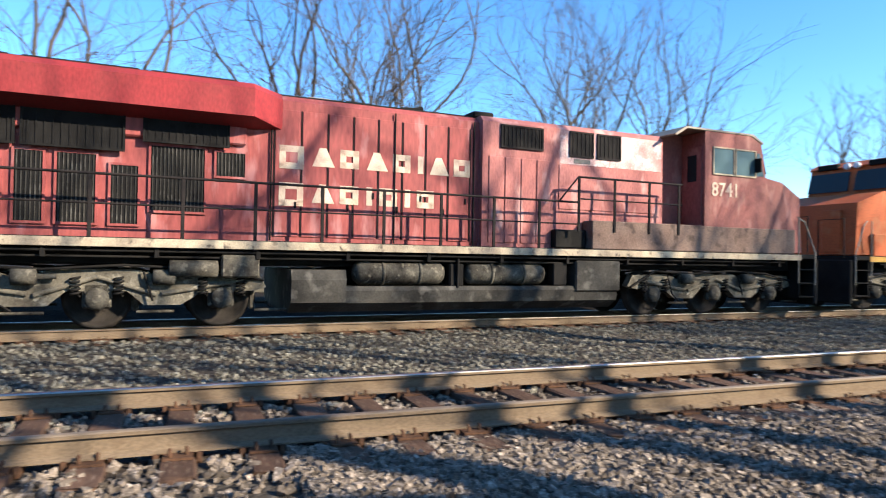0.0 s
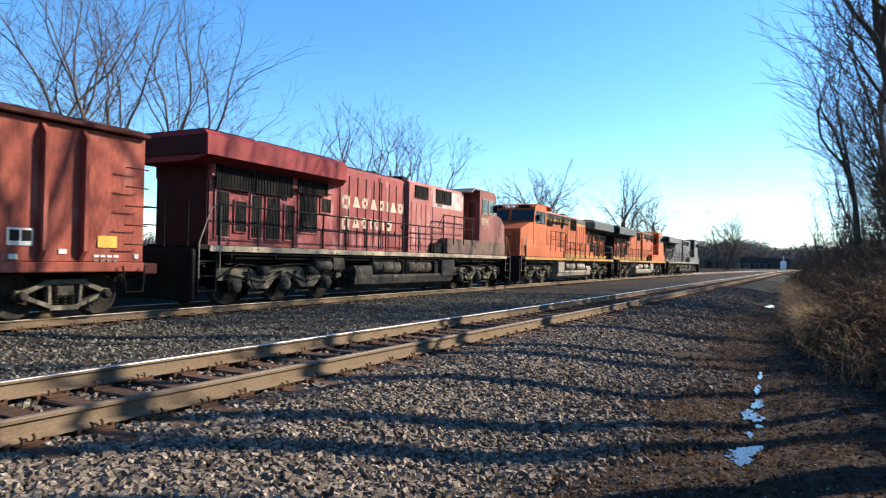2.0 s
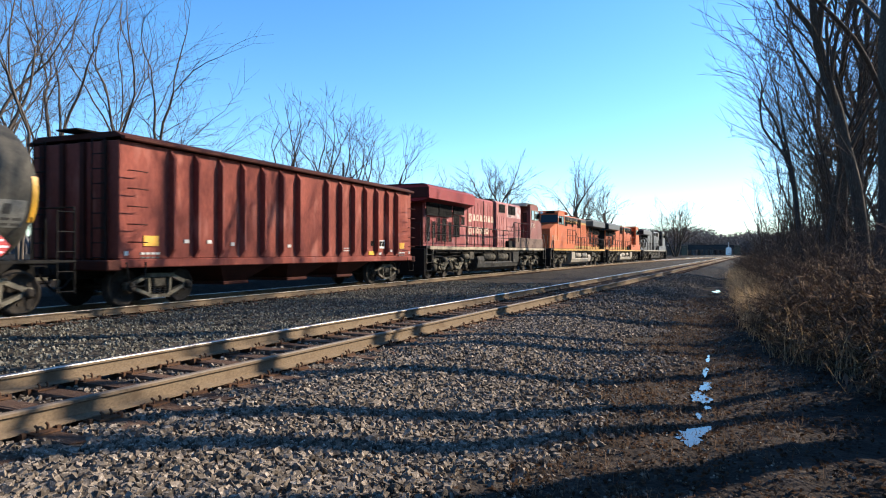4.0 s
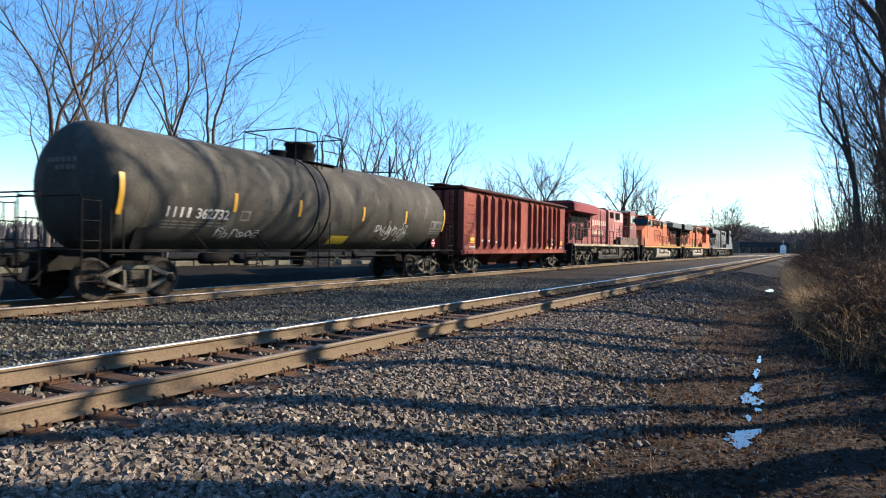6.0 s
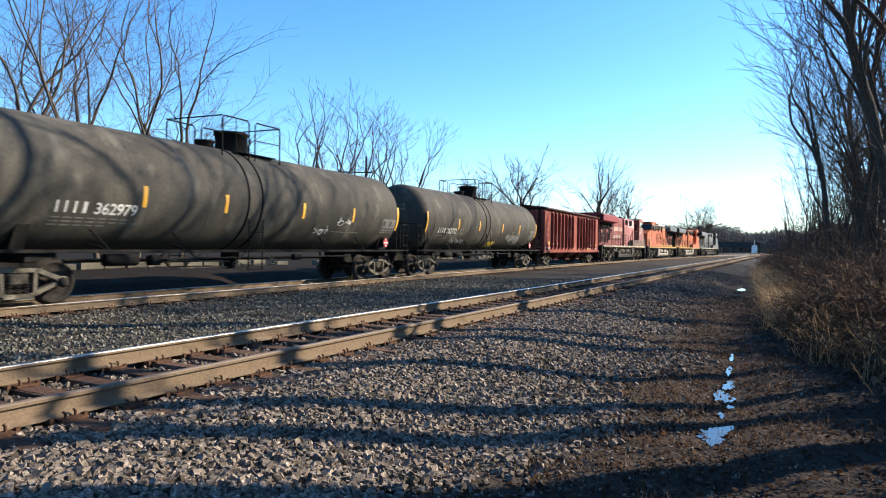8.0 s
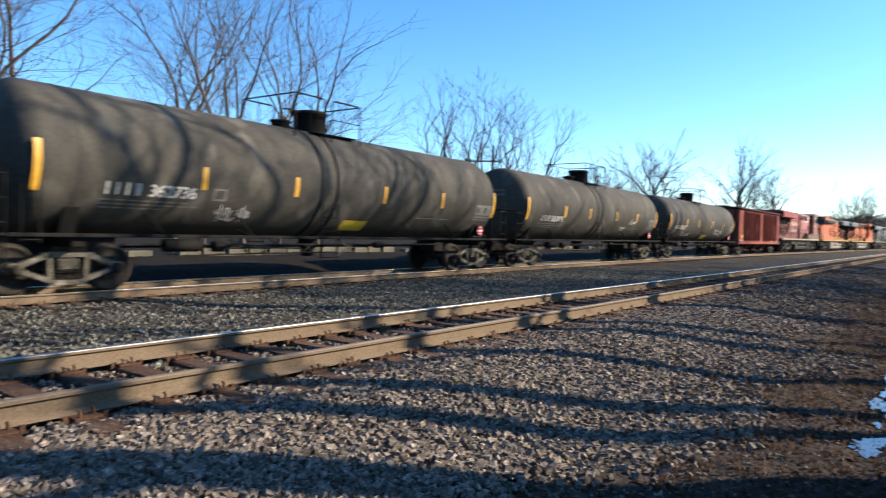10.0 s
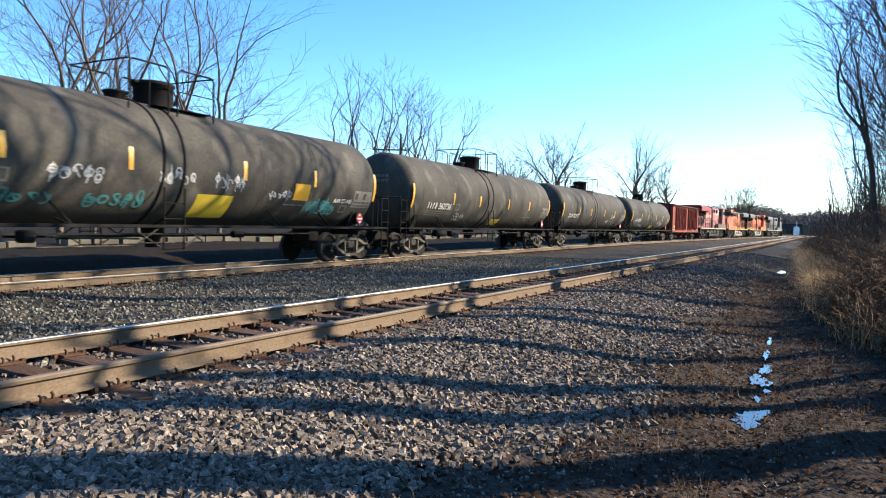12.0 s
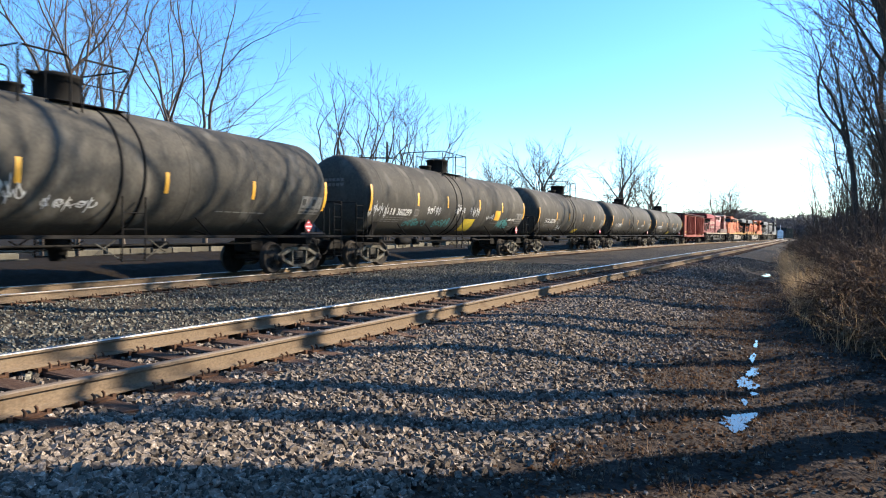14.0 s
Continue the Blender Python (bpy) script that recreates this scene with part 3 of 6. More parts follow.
def patch(parent, name, x0, x1, t0, t1, material, label="", lift=0.006):
    """A thin curved decal plate on the shell between two angles."""
    s, n = Shape(), max(2, int(abs(t1 - t0) / 4) + 1)
    rows = []
    for i in range(n + 1):
        t = t0 + (t1 - t0) * i / n
        rows.append((on_tank(t, lift), on_tank(t, 0.0)))
    v = [(x, *p[k]) for p in rows for k in (0, 1) for x in (x0, x1)]
    f = [(4 * i, 4 * i + 1, 4 * i + 5, 4 * i + 4) for i in range(n)] + [(4 * i, 4 * i + 4, 4 * i + 6, 4 * i + 2) for i in range(n)] + [(4 * i + 1, 4 * i + 3, 4 * i + 7, 4 * i + 5) for i in range(n)]
    s.add(v, f)
    return part(name, s, material, parent, label)


def wrap_to_tank(me, x, theta, lift=0.003):
    """Bends a flat lettering mesh round the shell, its lower edge at theta degrees."""
    for p in me.vertices:
        t = theta + math.degrees(p.co.z / TANK_R)
        y, z = on_tank(t, lift - min(p.co.y, 0) * 1.0)
        p.co = (x + p.co.x, y, z)
    return me


def scrawl(parent, seed, x0, x1, t0, t1, material, letters=6, width=0.02, label=""):
    """Spray-painted tag: bars, bowls, loops and slashes that lean and overlap."""
    rng = random.Random(seed)
    s = Shape()
    step, mid, half = (x1 - x0) / letters, (t0 + t1) / 2, (t1 - t0) / 2
    lean = rng.uniform(-0.1, 0.35)
    layer = 0

    def stroke(pts):
        nonlocal layer
        layer += 1
        v = []
        for i, (px, th) in enumerate(pts):
            (ax, at), (bx, bt) = pts[max(i - 1, 0)], pts[min(i + 1, len(pts) - 1)]
            dx, dt = bx - ax, radians(bt - at) * TANK_R
            d = math.hypot(dx, dt) or 1
            w = width * (0.55 if i in (0, len(pts) - 1) else rng.uniform(0.8, 1.1))
            for g in (-1, 1):
                y, z = on_tank(th + g * math.degrees(dx / d * w / TANK_R), 0.004 + 0.0004 * layer)
                v.append((px - g * dt / d * w, y, z))
        s.add(v, [(2 * i, 2 * i + 1, 2 * i + 3, 2 * i + 2) for i in range(len(pts) - 1)])

    def at(cx, u, w):
        return cx + step * (0.5 * u + lean * w * 0.5), mid + half * w

    for k in range(letters):
        cx = x0 + (k + 0.5) * step + rng.uniform(-0.06, 0.06) * step
        drop, size = rng.uniform(-0.15, 0.15), rng.uniform(0.75, 1.05)
        for kind in rng.sample(("bar", "bowl", "loop", "slash", "hook"), rng.choice((2, 3, 3))):
            if kind == "bar":
                u = rng.choice((-0.6, 0.0, 0.6))
                pts = [at(cx, u + 0.05 * math.sin(3 * f), drop + size * (1 - 2 * f)) for f in np.linspace(0, 1, 7)]
            elif kind == "slash":
                pts = [at(cx, -0.7 + 1.4 * f, drop + size * (0.5 - f)) for f in np.linspace(0, 1, 6)]
            else:
                a0, turn = rng.uniform(0, 6.28), {"bowl": 3.6, "loop": 6.6, "hook": 4.6}[kind]
                ru, rw, cw = rng.uniform(0.4, 0.75), rng.uniform(0.35, 0.6), rng.uniform(-0.45, 0.45)
                pts = [at(cx, ru * math.cos(a0 + turn * f) * (1 + 0.3 * f), drop + size * (cw + rw * math.sin(a0 + turn * f))) for f in np.linspace(0, 1, 15)]
            stroke(pts)
    return tagged(part("graffiti", s, material, parent, label or "spray-painted graffiti tag"), kind="stuff")


def tank_car(number, label, marks):
    """A black tank car with stub sills, top fittings, straps, side rails and yellow tape."""
    c = thing("tank_car", label, "tank car", "tank cars of the train")
    R, H, Z = TANK_R, TANK_HALF, TANK_Z
    prof = [(-H, 0.02)] + [(-H + 0.62 * (1 - math.cos(radians(a))), R * math.sin(radians(a)) ** 0.85) for a in (6, 12, 20, 30, 42, 54, 66, 78, 86)] + [(-H + 0.66, R)]
    prof = prof + [(x, R) for x in np.linspace(-H + 1.5, H - 1.5, 9)] + [(-a, r) for a, r in prof[::-1]]
    part("tank_shell", Shape().lathe(prof, 72, "x", (0, 0, Z)), TANK_BLACK, c, "dusty black cylindrical shell with domed heads")
    rings = Shape()
    for x in (-6.9, -4.6, -2.3, 2.3, 4.6, 6.9):
        rings.lathe([(x - 0.025, R), (x - 0.012, R + 0.006), (x + 0.012, R + 0.006), (x + 0.025, R)], 72, "x", (0, 0, Z))
    part("weld_seam", rings, TANK_BLACK, c)
    sa, sb = marks.get("straps", (-0.88, -0.32))
    sm = (sa + sb) / 2
    for x in (sa, sb):
        s = Shape().lathe([(x - 0.03, R + 0.002), (x - 0.03, R + 0.022), (x + 0.03, R + 0.022), (x + 0.03, R + 0.002)], 72, "x", (0, 0, Z))
        part("strap", s, BLACK_STEEL, c, "black steel strap round the shell")
    for k in (-1, 1):
        part("stub_sill", Shape().box(min(k * 5.6, k * 8.5), max(k * 5.6, k * 8.5), -0.32, 0.32, 0.62, 1.08, 0.03), BLACK_STEEL, c, "black stub sill")
        sad = Shape().prism([(-0.9, 1.02), (0.9, 1.02), (1.22, 1.78), (1.05, 1.6), (0.6, 1.2), (-0.6, 1.2), (-1.05, 1.6), (-1.22, 1.78)], k * 6.9 - 0.14, k * 6.9 + 0.14)
        sad.box(k * 6.9 - 0.12, k * 6.9 + 0.12, -1.36, 1.36, 0.86, 1.06, 0.02)
        part("saddle", sad, BLACK_STEEL, c, "black steel bolster saddle")
        car_truck(c, k * 6.9)
        coupler(c, k * 8.93, k)
        plat = Shape().box(min(k * 8.1, k * 8.55), max(k * 8.1, k * 8.55), -1.45, 1.45, 1.06, 1.11, 0.01)
        part("end_platform", plat, BLACK_STEEL, c, "black end platform")
        for y in (-1.42, 1.42):
            ladder(c, k * 8.32, y, 0.42, 2.15, 0.40, "x", 5)
            ladder(c, k * 7.72, y, 0.95, 1.95, 0.30, "x", 1)
        hr = Shape()
        hr.tube([(k * 8.52, -1.40, 1.1), (k * 8.52, -1.40, 2.2), (k * 8.52, 1.40, 2.2), (k * 8.52, 1.40, 1.1)], 0.018, 6)
        part("end_handrail", hr, BLACK_STEEL, c)
    for y in (-1.44, 1.44):
        s = Shape().box(-8.1, 8.1, y - 0.035, y + 0.035, 1.05, 1.12, 0.008)
        part("side_rail", s, BLACK_STEEL, c, "thin side running rail")
        for x in (-5.2, -3.0, 3.0, 5.2):
            part("rail_bracket", Shape().tube([(x, y, 1.08), (x - 0.35, y * 0.86, 1.55)], 0.022, 5).tube([(x, y, 1.08), (x, y * 0.6, 1.22)], 0.02, 5), BLACK_STEEL, c)
        for x in (sa, sb):
            s = Shape().tube([(x, y, 0.55), (x, y * 1.01, 1.5), (x, y * 1.012, 1.95)], 0.020, 5)
            part("ladder_stile", s, BLACK_STEEL, c)
        rung = Shape()
        for z, f in ((0.58, 1.0), (0.9, 1.0), (1.25, 1.0), (1.6, 1.01)):
            rung.tube([(sa, y * f, z), (sb, y * f, z)], 0.013, 5)
        part("rung_set", rung, BLACK_STEEL, c)
        brace = Shape()
        for a, b in (((-0.9, 0.72), (0.9, 0.72)), ((-0.9, 0.72), (-0.33, 1.08)), ((0.9, 0.72), (0.33, 1.08)), ((-0.9, 0.95), (-0.3, 0.6)), ((0.9, 0.95), (0.3, 0.6))):
            brace.tube([(a[0] + sm, y * 0.98, a[1]), (b[0] + sm, y * 0.98, b[1])], 0.018, 5)
        part("ladder_foot", brace, UNDER_GREY, c)
    # underframe clutter: outlet, pipes, brake gear
    u = Shape()
    u.lathe([(0.55, 0.16), (0.78, 0.20), (0.80, 0.26), (1.06, 0.26)], 16, "z", (0, 0, 0))
    u.tube([(-5.6, -0.5, 0.88), (5.6, -0.5, 0.88)], 0.03, 6)
    u.tube([(-5.6, 0.55, 0.80), (5.6, 0.55, 0.80)], 0.025, 6)
    part("bottom_outlet", u, BLACK_STEEL, c, "bottom outlet valve and pipes")
    part("brake_reservoir", Shape().lathe([(-4.9, 0.04), (-4.88, 0.14), (-4.05, 0.14), (-4.03, 0.04)], 16, "x", (0, -0.85, 0.88)), BLACK_STEEL, c, "cylindrical brake reservoir")
    part("brake_valve", Shape().box(-3.75, -3.45, -1.05, -0.8, 0.74, 0.98, 0.04), BLACK_STEEL, c, "brake control valve")
    part("brake_rod", Shape().tube([(-3.3, -1.05, 0.86), (-1.2, -1.05, 0.80)], 0.025, 6), UNDER_GREY, c, "brake rod")
    part("brake_rod", Shape().tube([(-4.0, -1.2, 0.66), (-1.4, -1.2, 0.66)], 0.018, 5), UNDER_GREY, c, "brake rod")
    part("brake_cylinder", Shape().box(1.6, 2.0, -1.1, -0.95, 0.80, 0.98, 0.03), BLACK_STEEL, c, "brake cylinder")
    # top fittings
    d = part("top_housing", Shape().lathe([(3.86, 0.46), (4.38, 0.46), (4.40, 0.50), (4.46, 0.50), (4.50, 0.42), (4.53, 0.1)], 28, "z"), BLACK_STEEL, c, "black round top fitting housing")
    part("hinge", Shape().box(-0.62, -0.40, -0.12, 0.12, 4.40, 4.47, 0.02), BLACK_STEEL, d)
    part("vent_pipe", Shape().tube([(0.45, -0.22, 4.0), (0.52, -0.24, 4.3), (0.60, -0.2, 4.36)], 0.03, 6), BLACK_STEEL, d)
    part("manway", Shape().lathe([(3.86, 0.25), (4.08, 0.25), (4.10, 0.29), (4.14, 0.29), (4.16, 0.1)], 18, "z", (-0.95, 0.1, 0)), BLACK_STEEL, c, "small hatch beside the housing")
    for y in (-1.05, 0.55):
        part("top_platform", Shape().box(-0.6, 1.1, y + 0.25, y + 0.5, 3.83, 3.85, 0.008), BLACK_STEEL, c, "black grating platform")
    for y in (-1.0, 1.0):
        for x0, x1 in ((-1.45, -0.40), (-0.15, 0.95)):
            s = Shape().tube([(x0, y, 3.62), (x0, y, 4.62), (x0 + 0.08, y, 4.70), (x1 - 0.08, y, 4.70), (x1, y, 4.62), (x1, y, 3.62)], 0.022, 6)
            s.tube([(x0, y, 4.2), (x1, y, 4.2)], 0.014, 5) if x0 > -1 else s.tube([((x0 + x1) / 2, y, 3.7), ((x0 + x1) / 2, y, 4.70)], 0.014, 5)
            part("platform_rail", s, BLACK_STEEL, c, "black pipe railing")
    for x in (-1.45, 0.95):
        part("cross_rail", Shape().tube([(x, -1.0, 4.70), (x, 1.0, 4.70)], 0.02, 5), BLACK_STEEL, c)
    # tape, plates and marks on the sunny side
    rise = marks.get("rise", 0)
    for x in (-7.63, 7.63):
        patch(c, "yellow_tape", x - 0.06, x + 0.06, -26 + rise * 0.6, 10 + rise * 0.6, YELLOW, "yellow reflective strip")
    for x in (-4.31, -1.72, 1.62, 4.46):
        patch(c, "yellow_tape", x - 0.055, x + 0.055, -17 + rise, 2 + rise, YELLOW, "yellow reflective strip")
    panel = patch(c, "label_plate", 6.52, 7.48, -31, -9, PANEL_GREY, "faded stencilled data panel")
    for j in range(4):
        patch(panel, "print_block", 6.57 + j * 0.225, 6.73 + j * 0.225, -20, -12 + 2 * (j % 2), DIM_MARK if j % 2 else PANEL_INK, "", 0.009)
        patch(panel, "print_block", 6.57 + j * 0.225, 6.75 + j * 0.225, -25.0, -22.8, PANEL_INK, "", 0.009)
        patch(panel, "print_block", 6.57 + j * 0.225, 6.75 + j * 0.225, -29.3, -27.2, PANEL_INK, "", 0.009)
    for r in range(2):
        for j in range(6 - 2 * r):
            y0, z0 = -0.55 + 0.16 * j, 0.52 - 0.17 * r
            xh = -TANK_HALF + 0.62 * (1 - math.sqrt(max(0.0, 1 - (math.hypot(y0 + 0.06, z0) / R) ** 2))) - 0.02
            part("small_print", Shape().box(xh - 0.01, xh + 0.06, y0, y0 + 0.11, Z + z0 - 0.05, Z + z0 + 0.05), DIM_MARK, c)
    if marks.get("yellow_plate", True):
        patch(c, "yellow_placard", 0.25, 1.2, -56, -40, YELLOW_OLD, "dusty yellow placard")
    for k in (1,):
        px = 7.12 * k
        h = part("placard_holder", Shape().box(px - 0.17, px + 0.17, -1.19, -1.16, 1.22, 1.56, 0.005).box(px - 0.03, px + 0.03, -1.17, -0.95, 1.2, 1.5), BLACK_STEEL, c, "placard holder")
        if k > 0:
            d = part("hazard_placard", Shape().prism([(px, 1.19), (px + 0.20, 1.39), (px, 1.59), (px - 0.20, 1.39)], -1.205, -1.192, "y"), PLACARD_RED, h, "red diamond placard with white print")
            for z, w in ((1.50, 0.05), (1.38, 0.15), (1.27, 0.05)):
                part("print_bar", Shape().box(px - w, px + w, -1.209, -1.204, z - 0.02, z + 0.02), WHITE_PAINT, h, "white print bar")
    # reporting mark: four bars for the owner's letters, then the number
    x = marks.get("x", -6.75)
    lt = marks.get("tone", WHITE_MARK)
    for k in range(4):
        a = x + 0.36 + k * 0.2
        patch(c, "mark_bar", a, a + (0.045, 0.04, 0.05, 0.08)[k], -25.5, -15.5, lt, "stencilled owner mark bar")
    part("car_number", wrap_to_tank(lettering(number, 0.25, lt), x + 1.22, -25.5), lt, c, "stencilled car number")
    for k, (w, th) in enumerate(((1.9, -30.5), (2.2, -34), (1.5, -37.5))):
        for j in range(int(w / 0.27)):
            patch(c, "small_print", x + 0.3 + j * 0.27, x + 0.3 + j * 0.27 + 0.2, th, th + 1.4, DIM_MARK)
    for j in range(6):
        patch(c, "small_print", 3.3 + j * 0.3, 3.55 + j * 0.3, -33, -31.6, DIM_MARK)
    for seed, x0, x1, t0, t1, mat, n in marks.get("scrawls", ()):
        scrawl(c, seed, x0, x1, t0, t1, mat, n, 0.026 if mat is SPRAY_TEAL else 0.015)
    for x0, x1, t0, t1, mat in marks.get("plates", ()):
        patch(c, "pasted_panel", x0, x1, t0, t1, mat, "painted panel on the shell")
    for x0, th in marks.get("boxes", ()):
        fr = patch(c, "data_frame", x0, x0 + 0.34, th, th + 11, DIM_MARK, "small framed stencil", 0.005)
        patch(fr, "data_frame", x0 + 0.05, x0 + 0.29, th + 2, th + 9.5, TANK_BLACK, "", 0.008)
    return c


def hopper_car():
    """A tall red-brown covered hopper with deep vertical side posts."""
    c = thing("hopper_car", "weathered red-brown hopper car with deep vertical side posts", "hopper car")
    L, W, Z0, Z1 = 7.55, 1.56, 0.92, 3.88
    body = Shape()
    body.box(-L, L, -W + 0.17, W - 0.17, Z0 + 0.2, Z1 - 0.1, 0.02)
    part("side_body", body, HOPPER_RED, c, "red-brown painted steel body")
    for y in (-1, 1):
        a = y * W
        part("top_chord", Shape().box(-L, L, min(a, a - y * 0.13), max(a, a - y * 0.13), Z1 - 0.09, Z1, 0.02), HOPPER_DARK, c)
        part("side_sill", Shape().box(-L, L, min(a - y * 0.11, a - y * 0.3), max(a - y * 0.11, a - y * 0.3), Z0, Z0 + 0.2, 0.02), HOPPER_RED, c)
        for i, x in enumerate(k * v for k in (-1, 1) for v in (0.82, 1.69, 2.57, 3.46, 4.35, 5.23, 6.06)):
            # hat-section posts that taper to the chord and the sill
            v = [(x + px, a - y * py, pz) for pz, f in ((Z0 + 0.22, 0.15), (Z0 + 0.42, 0.0), (Z1 - 0.34, 0.0), (Z1 - 0.13, 0.15)) for px, py in ((-0.045, 0.19), (-0.04, f), (0.04, f), (0.045, 0.19))]
            f = [(4 * r + q, 4 * r + q + 1, 4 * r + q + 5, 4 * r + q + 4) for r in range(3) for q in range(3)] + [(0, 1, 2, 3), (15, 14, 13, 12)] + [(4 * r, 4 * r + 4, 4 * r + 7, 4 * r + 3) for r in range(3)]
            part("side_post", Shape().add(v, f), HOPPER_RED, c, "tapered vertical side post" if i == 0 else "")
    part("roof", Shape().prism([(-W + 0.04, Z1 - 0.02), (W - 0.04, Z1 - 0.02), (W - 0.3, Z1 + 0.10), (-W + 0.3, Z1 + 0.10)], -L, L), HOPPER_DARK, c, "dark red-brown roof")
    rw = Shape().box(-L - 0.2, L + 0.2, -0.35, 0.35, Z1 + 0.16, Z1 + 0.20, 0.006)
    for x in np.linspace(-L + 0.4, L - 0.4, 9):
        rw.box(x - 0.04, x + 0.04, -0.3, 0.3, Z1 + 0.08, Z1 + 0.17)
    part("roof_walkway", rw, BLACK_STEEL, c, "dark roof walkway")
    for x in (-5.0, -1.7, 1.7, 5.0):
        part("roof_hatch", Shape().box(x - 0.9, x + 0.9, 0.5, 1.1, Z1 + 0.06, Z1 + 0.2, 0.04), HOPPER_DARK, c, "roof hatch cover")
    for k in (-1, 1):
        e = k * L
        for y in (-1.0, -0.33, 0.33, 1.0):
            part("end_post", Shape().box(min(e, e + k * 0.1), max(e, e + k * 0.1), y - 0.07, y + 0.07, Z0 + 0.1, Z1 - 0.1, 0.02), HOPPER_DARK, c)
        part("end_sill", Shape().box(min(e - k * 0.05, e + k * 0.35), max(e - k * 0.05, e + k * 0.35), -1.45, 1.45, 0.86, 1.1, 0.03), HOPPER_DARK, c)
        part("draft_sill", Shape().box(min(k * 4.6, k * 8.0), max(k * 4.6, k * 8.0), -0.3, 0.3, 0.66, 1.05, 0.02), BLACK_STEEL, c)
        for y in (-W + 0.02, W - 0.02):
            for z in (1.5, 1.9, 2.3, 2.7, 3.1):
                g = Shape().tube([(e - k * 0.60, y * 1.0, z), (e - k * 0.60, y * 1.05, z), (e - k * 0.1, y * 1.05, z), (e - k * 0.1, y, z)], 0.014, 5)
                part("grab_iron", g, HOPPER_DARK, c)
            st = Shape().tube([(e - k * 0.62, y, 1.05), (e - k * 0.56, y * 1.02, 0.5), (e - k * 0.14, y * 1.02, 0.5), (e - k * 0.08, y, 1.05)], 0.022, 5)
            part("sill_step", st, BLACK_STEEL, c, "bent steel sill step")
        ladder(c, e + k * 0.16, -0.95, 1.1, 3.85, 0.4, "y", 9)
        ladder(c, e + k * 0.16, 0.95, 1.1, 3.85, 0.4, "y", 9)
        coupler(c, k * 8.22, k)
        car_truck(c, k * 6.02)
    for x in (-3.0, 0.0, 3.0):
        s = Shape()
        top, bot = (-1.35, -1.45, 1.35, 1.45), (-0.45, -0.75, 0.45, 0.75)
        v = [(x + sx, sy, 1.05) for sx in (top[0], top[2]) for sy in (top[1], top[3])] + [(x + sx, sy, 0.45) for sx in (bot[0], bot[2]) for sy in (bot[1], bot[3])]
        s.add(v, [(0, 2, 6, 4), (1, 5, 7, 3), (0, 4, 5, 1), (2, 3, 7, 6), (0, 1, 3, 2), (4, 6, 7, 5)])
        s.box(x - 0.55, x + 0.55, -0.85, 0.85, 0.36, 0.46, 0.02)
        part("discharge_chute", s, HOPPER_DARK, c, "sloping discharge chute")
    y0, y1 = -W + 0.145, -W + 0.171
    for k in (-1, 1):
        e = 6.65 * k
        part("yellow_square", Shape().box(e - 0.22, e + 0.22, y0, y1, 1.42, 1.66), YELLOW, c, "yellow square marker")
        for j in range(4):
            part("small_print", Shape().box(e - 0.3 + 0.15 * j, e - 0.19 + 0.15 * j, y0, y1, 1.22, 1.27), WHITE_MARK, c)
            part("small_print", Shape().box(e - 0.3 + 0.15 * j, e - 0.2 + 0.15 * j, y0, y1, 1.13, 1.17), DIM_MARK, c)
        part("white_square", Shape().box(7.36 * k - 0.05, 7.36 * k + 0.05, y0, y1, 1.2, 1.3), WHITE_MARK, c, "small white marker")
    part("yellow_square", Shape().box(3.82, 4.26, y0, y1, 1.17, 1.31), YELLOW, c, "yellow square marker")
    d = part("data_board", Shape().box(4.62, 5.10, y0, y1, 1.42, 1.74), WHITE_MARK, c, "black and white data board")
    for a in (4.66, 4.88):
        part("board_panel", Shape().box(a, a + 0.18, y0 - 0.004, y1, 1.50, 1.70), BLACK_STEEL, d)
    for a, z in ((-5.6, 1.5), (-4.8, 1.5), (-3.9, 1.45), (-1.3, 1.42), (4.66, 1.17), (5.6, 1.28)):
        part("white_square", Shape().box(a, a + 0.16, y0, y1, z, z + 0.09), WHITE_MARK, c, "small white marker")
    for r in range(2):
        for j in range(5):
            part("small_print", Shape().box(1.9 + 0.1 * j, 1.97 + 0.1 * j, y0, y1, 1.40 - 0.09 * r, 1.43 - 0.09 * r), WHITE_MARK, c)
    for a in (4.02, 4.14):
        part("rust_mark", Shape().box(a, a + 0.07, y0, y1, 1.52, 1.7), BLACK_STEEL, c)
    return c


